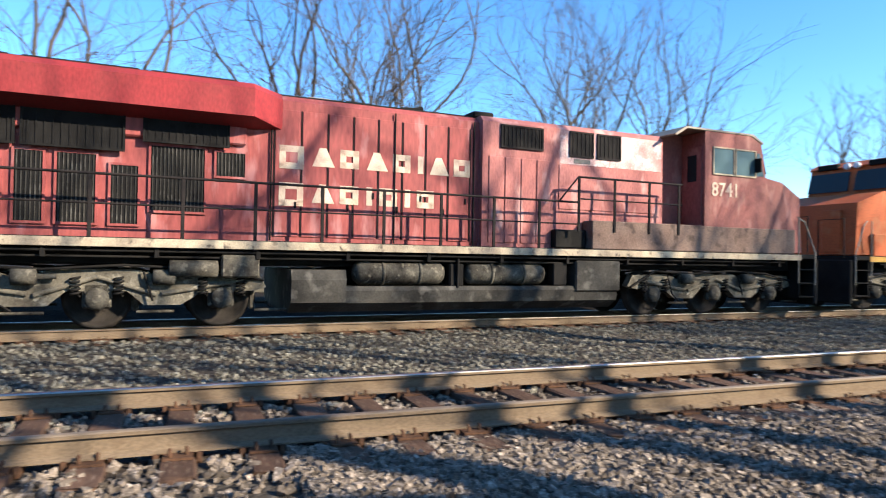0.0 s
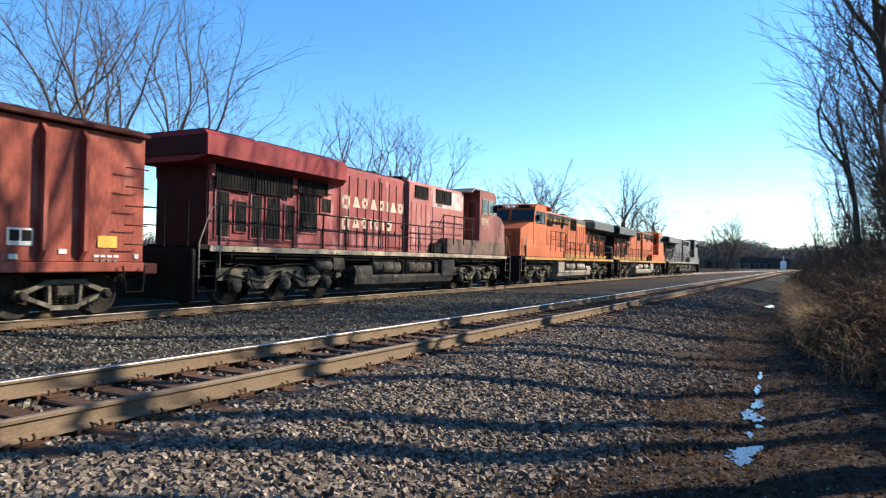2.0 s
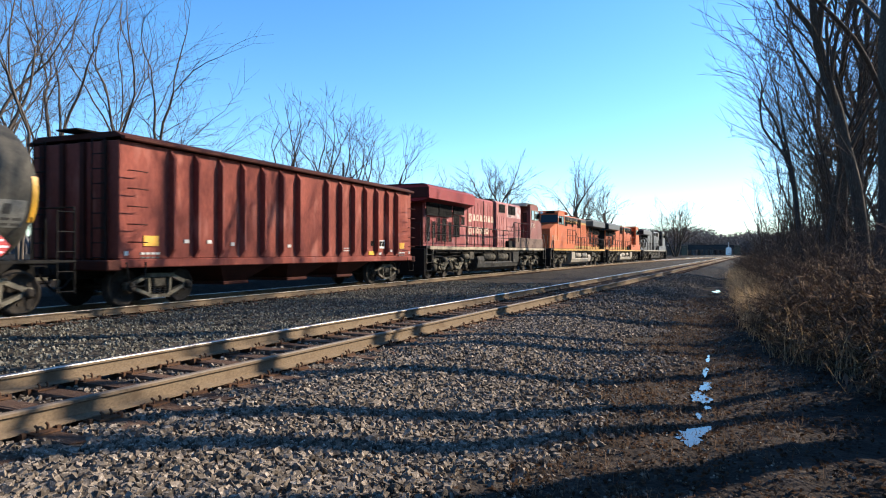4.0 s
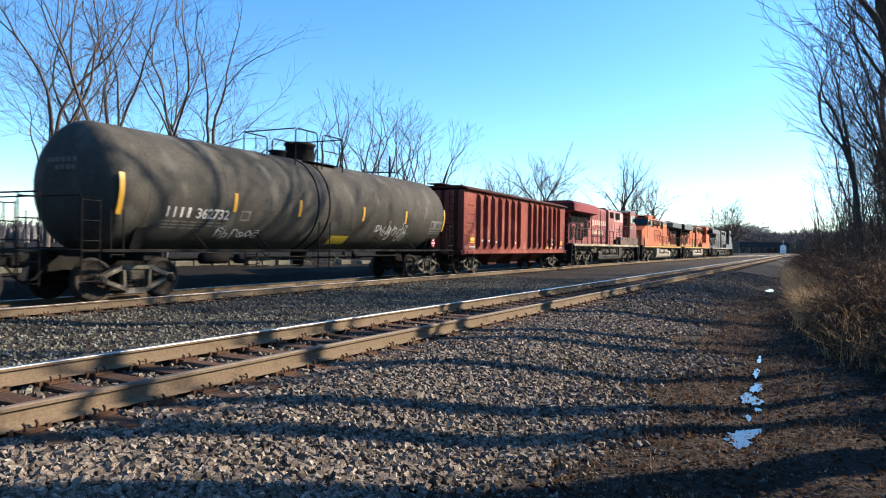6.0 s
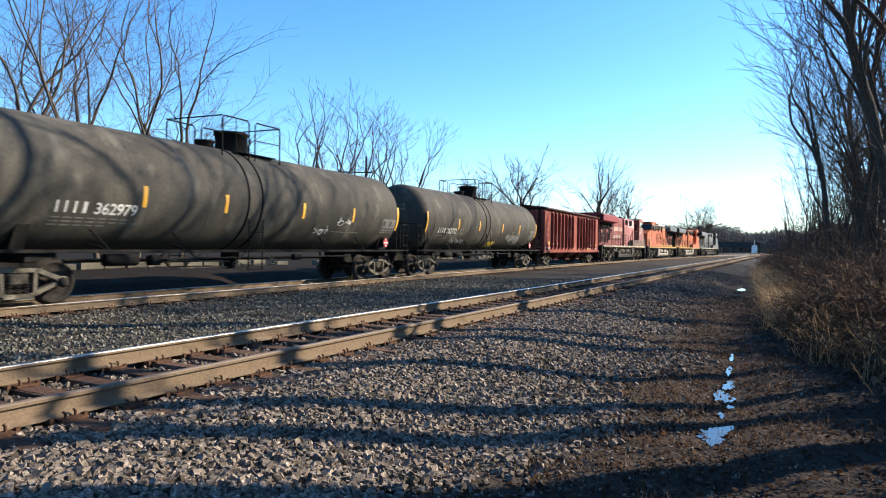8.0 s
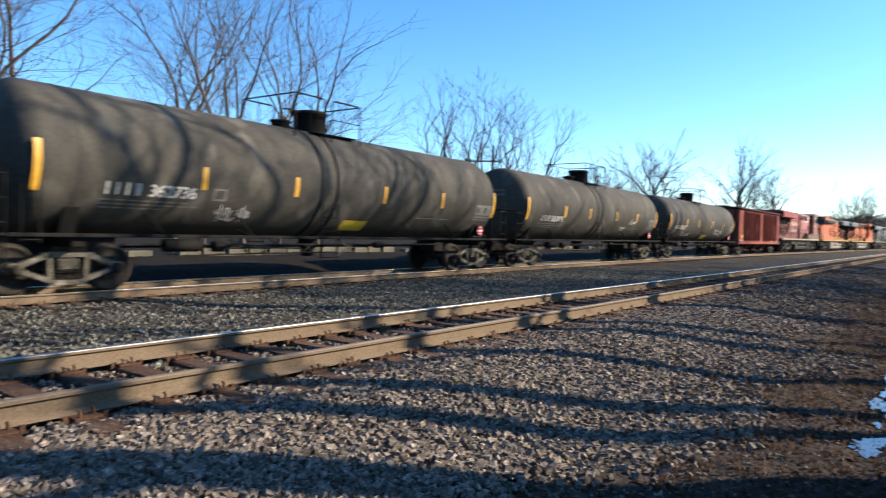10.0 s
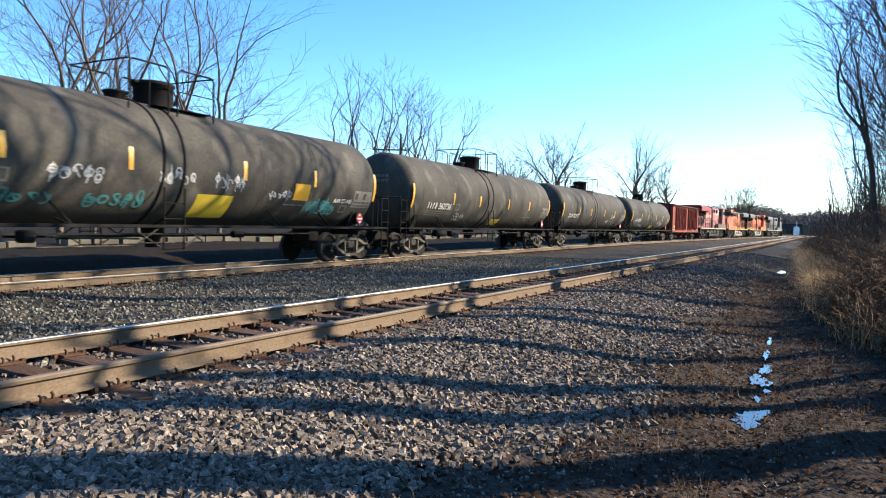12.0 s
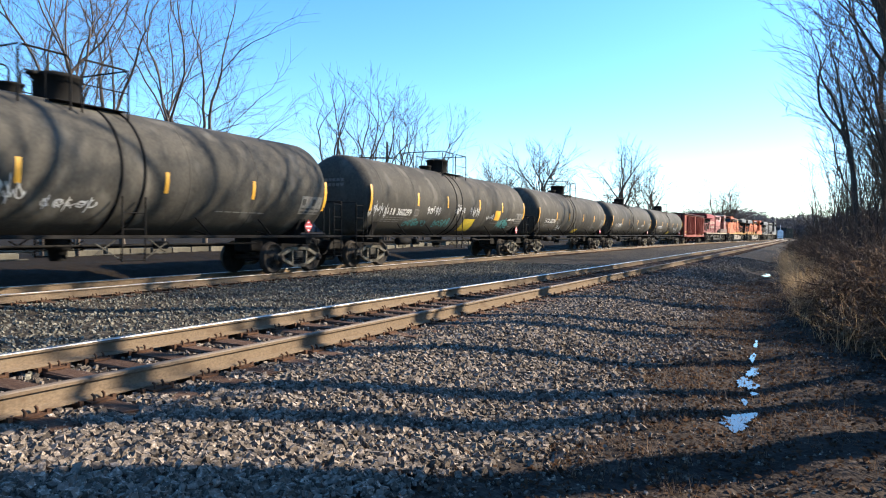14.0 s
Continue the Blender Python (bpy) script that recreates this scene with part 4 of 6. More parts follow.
def loco_truck(parent, x):
    """Three-axle truck with heavy side frames, springs, journal boxes and brake cylinders."""
    t = part("truck", Shape().box(-1.6, 1.6, -0.5, 0.5, 0.55, 0.95, 0.05), BLACK_STEEL, parent, "dark truck frame", at=(x, 0, 0))
    xs = (-1.97, 0.0, 1.97)
    for side in (-1, 1):
        y0, y1 = side * 1.06 - 0.10, side * 1.06 + 0.10
        s = Shape()
        up = [(-2.75, 0.72), (-2.6, 0.98), (-1.5, 1.0), (-1.15, 0.86), (-0.6, 1.02), (0.6, 1.02), (1.15, 0.86), (1.5, 1.0), (2.6, 0.98), (2.75, 0.72)]
        low = [(2.55, 0.66), (1.62, 0.62), (1.30, 0.42), (0.72, 0.42), (0.45, 0.66), (-0.45, 0.66), (-0.72, 0.42), (-1.30, 0.42), (-1.62, 0.62), (-2.55, 0.66)]
        s.prism(up + low, y0, y1, "y")
        part("side_frame", s, FRAME_PALE, t, "dusty cast side frame")
        ribs = Shape()
        for a, b in (((-2.4, 0.86), (-1.0, 0.62)), ((2.4, 0.86), (1.0, 0.62)), ((-0.9, 0.6), (0, 0.9)), ((0.9, 0.6), (0, 0.9))):
            ribs.tube([(a[0], side * 1.18, a[1]), (b[0], side * 1.18, b[1])], 0.045, 6)
        part("frame_rib", ribs, FRAME_PALE, t)
        for wx in xs:
            j = Shape().lathe([(side * 1.0, 0.19), (side * 1.2, 0.19), (side * 1.24, 0.15), (side * 1.28, 0.06)], 16, "y", (wx, 0, 0.53))
            j.box(wx - 0.22, wx + 0.22, side * 1.08 - 0.08, side * 1.08 + 0.08, 0.36, 0.80, 0.04)
            part("journal_box", j, UNDER_GREY, t, "grey journal box")
            for k in (-0.32, 0.32):
                turns = [(wx + k + 0.075 * math.cos(0.9 * c), side * 1.2 + 0.075 * math.sin(0.9 * c), 0.58 + 0.009 * c) for c in range(36)]
                part("coil_spring", Shape().tube(turns, 0.02, 4), BLACK_STEEL, t, "coil spring")
            sh = Shape().box(wx + 0.52, wx + 0.64, side * 0.75 - 0.06, side * 0.75 + 0.06, 0.3, 0.75, 0.03)
            sh.tube([(wx + 0.6, side * 1.02, 0.30), (wx + 1.2, side * 1.02, 0.30)], 0.03, 6)
            part("brake_shoe", sh, UNDER_GREY, t)
        for wx in (-1.0, 1.05):
            b = Shape().lathe([(wx - 0.22, 0.06), (wx - 0.20, 0.13), (wx + 0.14, 0.13), (wx + 0.16, 0.04), (wx + 0.42, 0.035)], 14, "x", (0, side * 1.26, 0.90))
            part("brake_cylinder", b, UNDER_GREY, t, "brake cylinder")
        h = Shape().tube([(-2.7, side * 1.22, 0.7), (-2.0, side * 1.26, 1.08), (-0.8, side * 1.24, 1.02), (0.4, side * 1.26, 1.10), (1.7, side * 1.24, 1.04), (2.7, side * 1.2, 0.85)], 0.025, 6)
        h.tube([(-1.6, side * 1.24, 1.0), (-1.5, side * 1.28, 0.55), (-1.2, side * 1.2, 0.35)], 0.02, 5).tube([(0.7, side * 1.24, 1.0), (0.85, side * 1.28, 0.5)], 0.02, 5)
        part("air_hose", h, BLACK_STEEL, t, "air and sand hoses")
    for wx in xs:
        w = part("wheelset", LOCO_WHEEL, None, t, "worn steel wheelset", at=(wx, 0, 0.53))
        WHEELSETS.append((w, (wx, 0, 0.53), 0.53))


def grille(parent, x0, x1, y, z0, z1, side, frame_mat, slats=9, label="dark louvred grille"):
    g = part("grille", Shape().box(x0, x1, min(y, y + side * 0.02), max(y, y + side * 0.02), z0, z1, 0.004), GRILLE, parent, label)
    fr = Shape()
    for a, b, c, d in ((x0 - 0.04, x0, z0 - 0.04, z1 + 0.04), (x1, x1 + 0.04, z0 - 0.04, z1 + 0.04), (x0, x1, z0 - 0.04, z0), (x0, x1, z1, z1 + 0.04)):
        fr.box(a, b, min(y, y + side * 0.04), max(y, y + side * 0.04), c, d)
    part("grille_frame", fr, frame_mat, g)
    sl = Shape()
    for i in range(slats):
        x = x0 + (x1 - x0) * (i + 0.5) / slats
        sl.box(x - 0.009, x + 0.009, min(y + side * 0.018, y + side * 0.034), max(y + side * 0.018, y + side * 0.034), z0, z1)
    part("grille_mesh", sl, frame_mat if frame_mat in (GRILLE, RAIL_BLACK) else TANK_GREY, g)


def handrail(parent, x0, x1, side, posts, material, z=1.56, step_at=None, rise=0.0):
    """Side handrail with stanchions standing on the walkway's edge."""
    y = side * 1.50
    pts = [(x0, y, z + 1.02), (x1, y, z + 1.02)]
    if step_at is not None:
        pts = [(x0, y, z + 1.02), (step_at - 0.25, y, z + 1.02), (step_at + 0.25, y, z + 1.02 + rise), (x1, y, z + 1.02 + rise)]
    part("handrail", Shape().tube(pts, 0.025, 6), material, parent, "pipe handrail")
    lo = [(p[0], p[1], p[2] - 0.48) for p in pts]
    part("handrail", Shape().tube(lo, 0.018, 6), material, parent)
    for x in posts:
        up = rise if step_at is not None and x > step_at else 0.0
        part("stanchion", Shape().box(x - 0.03, x + 0.03, y - 0.016, y + 0.016, z - 0.18, z + 1.03 + up, 0.005), material, parent, "handrail post")


def steps(parent, x, way, material, edge):
    """Corner steps with grab rails at one end, on both sides."""
    for side in (-1, 1):
        s = Shape()
        for i, z in enumerate((0.42, 0.78, 1.14)):
            s.box(x - 0.26, x + 0.26, min(side * 1.12, side * 1.48), max(side * 1.12, side * 1.48), z, z + 0.035, 0.006)
        for k in (-0.28, 0.28):
            s.box(x + k - 0.015, x + k + 0.015, min(side * 1.14, side * 1.47), max(side * 1.14, side * 1.47), 0.40, 1.55)
        part("step_well", s, material, parent, "steel corner steps")
        g = Shape().tube([(x + way * 0.30, side * 1.49, 0.75), (x + way * 0.30, side * 1.49, 1.6), (x - way * 0.08, side * 1.46, 2.42), (x - way * 0.30, side * 1.40, 2.55)], 0.02, 6)
        g.tube([(x - way * 0.36, side * 1.50, 0.8), (x - way * 0.36, side * 1.50, 2.55)], 0.02, 6)
        part("grab_rail", g, edge, parent, "pale grab rail")


def cab_windows(parent, x0, x1, side, z0, z1, y, frame_mat=None):
    w = (x1 - x0 - 0.1) / 2
    for i in (0, 1):
        a = x0 + i * (w + 0.1)
        p = part("cab_window", Shape().box(a, a + w, min(side * y, side * (y + 0.012)), max(side * y, side * (y + 0.012)), z0, z1, 0.004), CAB_GLASS if frame_mat else CAB_GLASS_LIT, parent, "cab side window")
        fr = Shape()
        for b, c, d, e in ((a - 0.035, a, z0 - 0.035, z1 + 0.035), (a + w, a + w + 0.035, z0 - 0.035, z1 + 0.035), (a, a + w, z0 - 0.035, z0), (a, a + w, z1, z1 + 0.035)):
            fr.box(b, c, min(side * y, side * (y + 0.03)), max(side * y, side * (y + 0.03)), d, e)
        part("window_frame", fr, frame_mat or SILL_CREAM, p, "pale window frame")


def locomotive(label, body, lower, roof, tank, sill, mark, text_blocks=(), road_number="", rail_mat=None, wing_mat=None, stripe=None, cab_mat=None, wide_mat=None):
    """A six-axle road locomotive with a full-width cab at +x and flared radiators at -x."""
    c = thing("locomotive", label, "locomotive", "locomotives at the head of the train")
    rail_mat, wing_mat, cab_mat = rail_mat or RAIL_BLACK, wing_mat or body, cab_mat or body
    part("underframe", Shape().box(-10.45, 10.45, -1.0, 1.0, 1.10, 1.42, 0.03), BLACK_STEEL, c, "black underframe")
    part("walkway", Shape().box(-10.3, 10.3, -1.5, 1.5, 1.44, 1.56, 0.01), BLACK_STEEL, c, "black walkway deck")
    for s in (-1, 1):
        y = s * 1.502
        part("sill_stripe", Shape().box(-10.0, 9.75, min(y, y + s * 0.02), max(y, y + s * 0.02), 1.40, 1.545, 0.004), sill, c, "pale stripe along the sill")
        part("sill_pipe", Shape().tube([(-9.5, s * 1.42, 1.34), (9.2, s * 1.42, 1.34)], 0.03, 6).tube([(-9.0, s * 1.36, 1.24), (8.5, s * 1.36, 1.24)], 0.022, 6), BLACK_STEEL, c, "pipes below the sill")
        for x in np.linspace(-9.2, 9.0, 12):
            part("sill_bracket", Shape().box(x - 0.04, x + 0.04, min(s * 1.2, s * 1.46), max(s * 1.2, s * 1.46), 1.22, 1.44, 0.01), BLACK_STEEL, c)
    # hood
    H, top = 0.93, 4.34
    hood_outline = [(-H, 1.56), (H, 1.56), (H, top - 0.12), (H - 0.14, top), (-H + 0.14, top), (-H, top - 0.12)]
    part("long_hood", Shape().prism(hood_outline, -9.5, 5.0), body, c, "engine hood")
    part("inverter_cabinet", Shape().prism([(-1.10, 1.56), (1.10, 1.56), (1.10, top - 0.10), (0.98, top + 0.02), (-0.98, top + 0.02), (-1.10, top - 0.10)], 0.42, 5.35), wide_mat or body, c, "wider electrical cabinet section")
    part("hood_roof", Shape().box(-4.0, 5.3, -0.72, 0.72, top, top + 0.05, 0.02), roof, c, "roof panels")
    # radiator section with wings
    part("radiator_core", Shape().box(-9.52, -4.4, -1.02, 1.02, 3.3, 4.2, 0.03), body, c, "radiator compartment")
    wing = Shape().prism([(-1.52, 3.75), (-1.02, 3.62), (1.02, 3.62), (1.52, 3.75), (1.52, 4.24), (1.38, 4.36), (-1.38, 4.36), (-1.52, 4.24)], -10.15, -4.35)
    part("radiator_housing", wing, wing_mat, c, "flared radiator housing")
    tip = Shape()
    o0 = [(-1.52, 3.75), (-1.02, 3.62), (1.02, 3.62), (1.52, 3.75), (1.52, 4.24), (1.38, 4.36), (-1.38, 4.36), (-1.52, 4.24)]
    o1 = [(-0.95, 3.75), (-0.93, 3.66), (0.93, 3.66), (0.95, 3.75), (0.95, 4.22), (0.82, 4.345), (-0.82, 4.345), (-0.95, 4.22)]
    tip.add([(-4.35, *p) for p in o0] + [(-3.75, *p) for p in o1], [(i, (i + 1) % 8, 8 + (i + 1) % 8, 8 + i) for i in range(8)])
    part("wing_fairing", tip, wing_mat, c, "tapered wing end")
    # dark sheets put grime and shade into the colour of the rear end
    rear_dark = HOPPER_DARK if mark is CREAM else BLACK_STEEL
    part("rear_shade_panel", Shape().box(-9.56, -9.524, -0.9, 0.9, 1.6, 3.6, 0.01), rear_dark, c, "dark grimy rear end panel with shade painted in")
    part("rear_shade_panel", Shape().box(-10.19, -10.152, -1.45, 1.45, 3.76, 4.24, 0.01), rear_dark, c, "dark grimy rear of the radiator housing with shade painted in")
    part("radiator_roof", Shape().box(-10.0, -4.6, -1.3, 1.3, 4.36, 4.39, 0.01), roof, c)
    for x0, x1 in ((-9.9, -8.1), (-7.95, -6.2), (-6.05, -4.6)):
        part("radiator_fan_grille", Shape().box(x0, x1, -1.15, 1.15, 4.39, 4.45, 0.03), GRILLE, c, "roof fan grille")
    for s in (-1, 1):
        y = s * 1.022
        for x0, x1 in ((-9.35, -8.05), (-7.9, -6.45)):
            grille(c, x0, x1, y, 3.06, 3.64, s, GRILLE, 12, "radiator intake grille")
        grille(c, -6.1, -4.75, y, 3.26, 3.64, s, GRILLE, 12, "radiator intake grille")
        y = s * (H + 0.002)
        for x0, x1, z0, z1 in ((-9.30, -8.85, 1.80, 2.95), (-8.62, -8.22, 1.95, 2.75), (-8.02, -7.62, 1.80, 2.95), (-7.42, -6.85, 1.80, 2.95), (-6.62, -6.20, 1.80, 2.80), (-6.00, -5.12, 2.05, 3.18), (-4.92, -4.42, 2.72, 3.15)):
            grille(c, x0, x1, y, z0, z1, s, body, int((x1 - x0) / 0.062))
        # doors and latches along the hood; dark strips paint the shade of the seams
        for i, x in enumerate(np.linspace(-3.9, 0.2, 9)):
            d = part("hood_door", Shape().box(x + 0.02, x + 0.47, min(y, y + s * 0.022), max(y, y + s * 0.022), 1.66, 4.05, 0.008), body, c, "hood access door" if i == 0 else "")
            part("seam_shade", Shape().box(x - 0.004, x + 0.014, min(y, y + s * 0.012), max(y, y + s * 0.012), 1.66, 4.05), RAIL_BLACK, d, "dark strip painting shade into the door seam" if i == 0 else "")
            part("door_latch", Shape().box(x + 0.39, x + 0.43, min(y + s * 0.02, y + s * 0.045), max(y + s * 0.02, y + s * 0.045), 2.2 + 0.25 * (i % 2), 2.32 + 0.25 * (i % 2), 0.004), BLACK_STEEL, d)
        for x in (-3.95, -1.5, 0.28):
            part("drain_pipe", Shape().tube([(x, y + s * 0.04, 1.58), (x, y + s * 0.04, 4.2)], 0.018, 5), RAIL_BLACK, c)
        yc = s * 1.102
        grille(c, 0.89, 1.88, yc, 3.74, 4.16, s, RAIL_BLACK, 10)
        for x0, x1 in ((2.66, 3.24), (3.42, 4.02)):
            grille(c, x0, x1, yc, 3.68, 4.18, s, RAIL_BLACK, 5)
        if stripe is not None:
            for x0 in (1.98, 4.16, 4.72, -0.6, -1.3):
                grille(c, x0, x0 + 0.42, yc if x0 > 0.4 else s * (H + 0.03), 3.5, 4.2, s, RAIL_BLACK, 5)
        part("vent_plate", Shape().box(2.75, 3.2, min(yc, yc + s * 0.012), max(yc, yc + s * 0.012), 3.50, 3.60, 0.003), DIM_MARK if mark is CREAM else body, c, "small pale plate below the vents")
        for i, x in enumerate((0.55, 0.95, 1.35, 1.75)):
            part("cabinet_door", Shape().box(x + 0.02, x + 0.37, min(yc, yc + s * 0.02), max(yc, yc + s * 0.02), 1.66, 3.5, 0.008), wide_mat or body, c)
        part("cabinet_door", Shape().box(2.35, 5.2, min(yc, yc + s * 0.018), max(yc, yc + s * 0.018), 2.45, 3.45, 0.01), wide_mat or body, c)
        if mark is CREAM:
            part("bleached_panel", Shape().box(2.38, 5.3, min(yc, yc + s * 0.004), max(yc, yc + s * 0.004), 3.47, 4.22), BLEACHED, c, "sun-bleached panel of the electrical cabinet")
        part("lower_cabinet", Shape().box(3.0, 9.55, min(s * 1.12, s * 1.49), max(s * 1.12, s * 1.49), 1.56, 2.2, 0.02), lower, c, "grimy lower side box")
        # solid black block paints the shade of the step recess
        part("recess_shade", Shape().box(2.15, 2.98, min(s * 1.108, s * 1.30), max(s * 1.108, s * 1.30), 1.58, 1.98, 0.02), BLACK_STEEL, c, "black block for the shade of a step recess")
    # roof fittings
    part("exhaust_stack", Shape().box(-2.35, -1.75, -0.3, 0.3, top + 0.04, top + 0.17, 0.03), roof, c, "exhaust stack")
    part("horn", Shape().lathe([(-0.42, 0.03), (-0.1, 0.05), (0.10, 0.11)], 12, "x", (-0.75, 0.15, top + 0.18)).lathe([(-0.32, 0.03), (0.0, 0.05), (0.16, 0.10)], 12, "x", (-0.75, -0.12, top + 0.18)).box(-1.0, -0.6, -0.2, 0.22, top + 0.03, top + 0.10), BLACK_STEEL, c, "black air horn cluster")
    part("roof_vent", Shape().box(-3.2, -2.7, -0.5, 0.5, top + 0.03, top + 0.12, 0.03), SILVER, c, "pale roof vent")
    part("roof_box", Shape().box(0.35, 0.85, -0.8, 0.8, top + 0.02, top + 0.16, 0.03), BLACK_STEEL, c, "black roof box")
    # cab and nose
    cab = [(6.34, 2.1), (6.34, 4.50), (6.4, 4.52), (7.9, 4.52), (8.25, 4.36), (8.42, 3.55), (8.42, 2.1)]
    part("cab", Shape().prism(cab, -1.48, 1.48, "y"), cab_mat, c, "full-width driver's cab")
    part("vestibule", Shape().prism([(5.36, 2.1), (5.36, 4.30), (5.70, 4.50), (6.337, 4.50), (6.337, 2.1)], -0.72, 0.72, "y"), cab_mat, c, "narrow passage behind the cab")
    part("cab_roof", Shape().prism([(5.36, 4.36), (5.72, 4.57), (7.95, 4.57), (8.32, 4.38), (8.30, 4.34), (7.92, 4.525), (5.75, 4.525), (5.42, 4.33)], -1.5, 1.5, "y"), (SILVER if mark is CREAM else roof) if stripe is None else body, c, "cab roof")
    nose = Shape()
    w0, w1 = 1.46, 1.28
    v = [(8.45, -w0, 2.1), (8.45, w0, 2.1), (8.45, w0, 3.50), (8.45, -w0, 3.50), (9.1, -1.42, 3.42), (9.1, 1.42, 3.42), (9.95, -w1, 3.08), (9.95, w1, 3.08), (10.05, w1, 1.6), (10.05, -w1, 1.6), (9.4, -w0, 1.6), (9.4, w0, 1.6), (8.45, -w0, 1.6), (8.45, w0, 1.6)]
    nose.add(v, [(3, 2, 5, 4), (4, 5, 7, 6), (6, 7, 8, 9), (0, 3, 4, 10), (4, 6, 9, 10), (1, 11, 5, 2), (5, 11, 8, 7), (0, 10, 12), (1, 13, 11), (9, 8, 11, 13, 12, 10), (0, 12, 13, 1), (0, 1, 2, 3)])
    part("nose", nose, cab_mat, c, "sloping short nose")
    part("cab_lower", Shape().box(5.45, 8.45, -1.47, 1.47, 1.56, 2.12, 0.02), lower, c, "grimy lower cab side")
    for s in (-1, 1):
        cab_windows(c, 6.62, 8.02, s, 3.50, 4.12, 1.482, RAIL_BLACK if stripe is not None else None)
        q = part("quarter_window", Shape().prism([(8.10, 3.52), (8.34, 3.52), (8.20, 4.10), (8.10, 4.10)], min(s * 1.482, s * 1.494), max(s * 1.482, s * 1.494), "y"), CAB_GLASS_LIT, c, "cab quarter window")
        d = part("cab_door", Shape().box(6.30, 6.336, min(s * 0.80, s * 1.40), max(s * 0.80, s * 1.40), 2.14, 4.15, 0.01), cab_mat, c, "rear cab door in a dark recess")
        part("door_window", Shape().box(6.29, 6.302, min(s * 0.95, s * 1.25), max(s * 0.95, s * 1.25), 3.3, 3.95), CAB_GLASS, d, "dark door window")
        if road_number:
            me = lettering(road_number, 0.33, mark)
            if s > 0:
                me.transform(pose(0, 0, 0, 0, 0, 180))
            part("road_number", me, mark, c, "cream road number", at=(6.55 if s < 0 else 7.8, s * 1.489, 2.95))
        part("mirror", Shape().box(8.0, 8.06, min(s * 1.5, s * 1.68), max(s * 1.5, s * 1.68), 3.6, 3.95, 0.01), BLACK_STEEL, c)
    for y in (-0.78, 0.78):
        w = Shape().add([(8.30, y - 0.68, 4.22), (8.30, y + 0.68, 4.22), (8.472, y + 0.68, 3.60), (8.472, y - 0.68, 3.60), (8.27, y - 0.68, 4.22), (8.27, y + 0.68, 4.22), (8.44, y + 0.68, 3.60), (8.44, y - 0.68, 3.60)], [(0, 1, 2, 3), (4, 7, 6, 5), (0, 4, 5, 1), (2, 6, 7, 3), (0, 3, 7, 4), (1, 5, 6, 2)])
        part("windshield", w, CAB_GLASS, c, "dark windshield pane")
    for y in (-0.16, 0.16):
        part("headlight", Shape().lathe([(8.33, 0.10), (8.42, 0.10), (8.43, 0.07)], 14, "x", (0, y, 4.38)), WHITE_PAINT, c, "round headlight")
    for y in (-1.2, 0.5):
        part("number_board", Shape().box(8.16, 8.36, y, y + 0.7, 4.33, 4.50, 0.02), BLACK_STEEL, c, "number board")
    part("nose_door", Shape().box(9.98, 10.07, 0.25, 0.85, 1.66, 2.9, 0.02), cab_mat, c, "nose door")
    # fuel tank, reservoirs and boxes below the frame
    ft = [(-1.38, 1.05), (-1.45, 0.86), (-1.40, 0.44), (-1.12, 0.24), (1.12, 0.24), (1.40, 0.44), (1.45, 0.86), (1.38, 1.05)]
    low = [(-1.38, 0.74), (-1.42, 0.66), (-1.36, 0.42), (-1.10, 0.24), (1.10, 0.24), (1.36, 0.42), (1.42, 0.66), (1.38, 0.74)]
    part("fuel_tank", Shape().prism(low, -3.6, 3.78), tank, c, "long fuel tank")
    part("fuel_tank_end", Shape().prism(ft, -3.63, -2.6), tank, c, "tank end housing")
    part("equipment_box", Shape().box(2.6, 3.82, -1.46, 1.46, 0.62, 1.30, 0.03), tank, c, "pale equipment box")
    part("tank_core", Shape().box(-2.5, 2.6, -0.6, 0.6, 0.7, 1.15, 0.02), BLACK_STEEL, c)
    for s in (-1, 1):
        for x0, x1 in ((-2.42, -0.5), (-0.03, 1.9)):
            r = Shape().lathe([(x0, 0.03), (x0 + 0.03, 0.16), (x0 + 0.12, 0.235), (x1 - 0.12, 0.235), (x1 - 0.03, 0.16), (x1, 0.03)], 22, "x", (0, s * 1.18, 1.0))
            for k in (0.3, 0.7):
                xs = x0 + (x1 - x0) * k
                r.lathe([(xs - 0.03, 0.237), (xs - 0.03, 0.25), (xs + 0.03, 0.25), (xs + 0.03, 0.237)], 22, "x", (0, s * 1.18, 1.0))
            part("air_reservoir", r, tank if tank is not TANK_GREY else UNDER_GREY, c, "cylindrical air reservoir")
        v = Shape().box(-0.42, -0.1, min(s * 1.1, s * 1.35), max(s * 1.1, s * 1.35), 0.72, 1.2, 0.03).tube([(-0.26, s * 1.38, 0.7), (-0.26, s * 1.40, 1.3)], 0.03, 6)
        part("valve_box", v, BLACK_STEEL, c, "valves between the reservoirs")
        v = Shape().box(2.05, 2.4, min(s * 1.15, s * 1.4), max(s * 1.15, s * 1.4), 0.75, 1.25, 0.02)
        part("filter_box", v, BLACK_STEEL, c, "small equipment box")
        part("rear_equipment", Shape().box(-4.85, -4.2, min(s * 1.1, s * 1.44), max(s * 1.1, s * 1.44), 0.9, 1.3, 0.03).lathe([(-0.5, 0.05), (-0.48, 0.15), (0.3, 0.15), (0.32, 0.05)], 14, "x", (-5.2, s * 1.3, 1.05)), UNDER_GREY, c, "air dryer and filters")
    loco_truck(c, -6.78)
    loco_truck(c, 7.02)
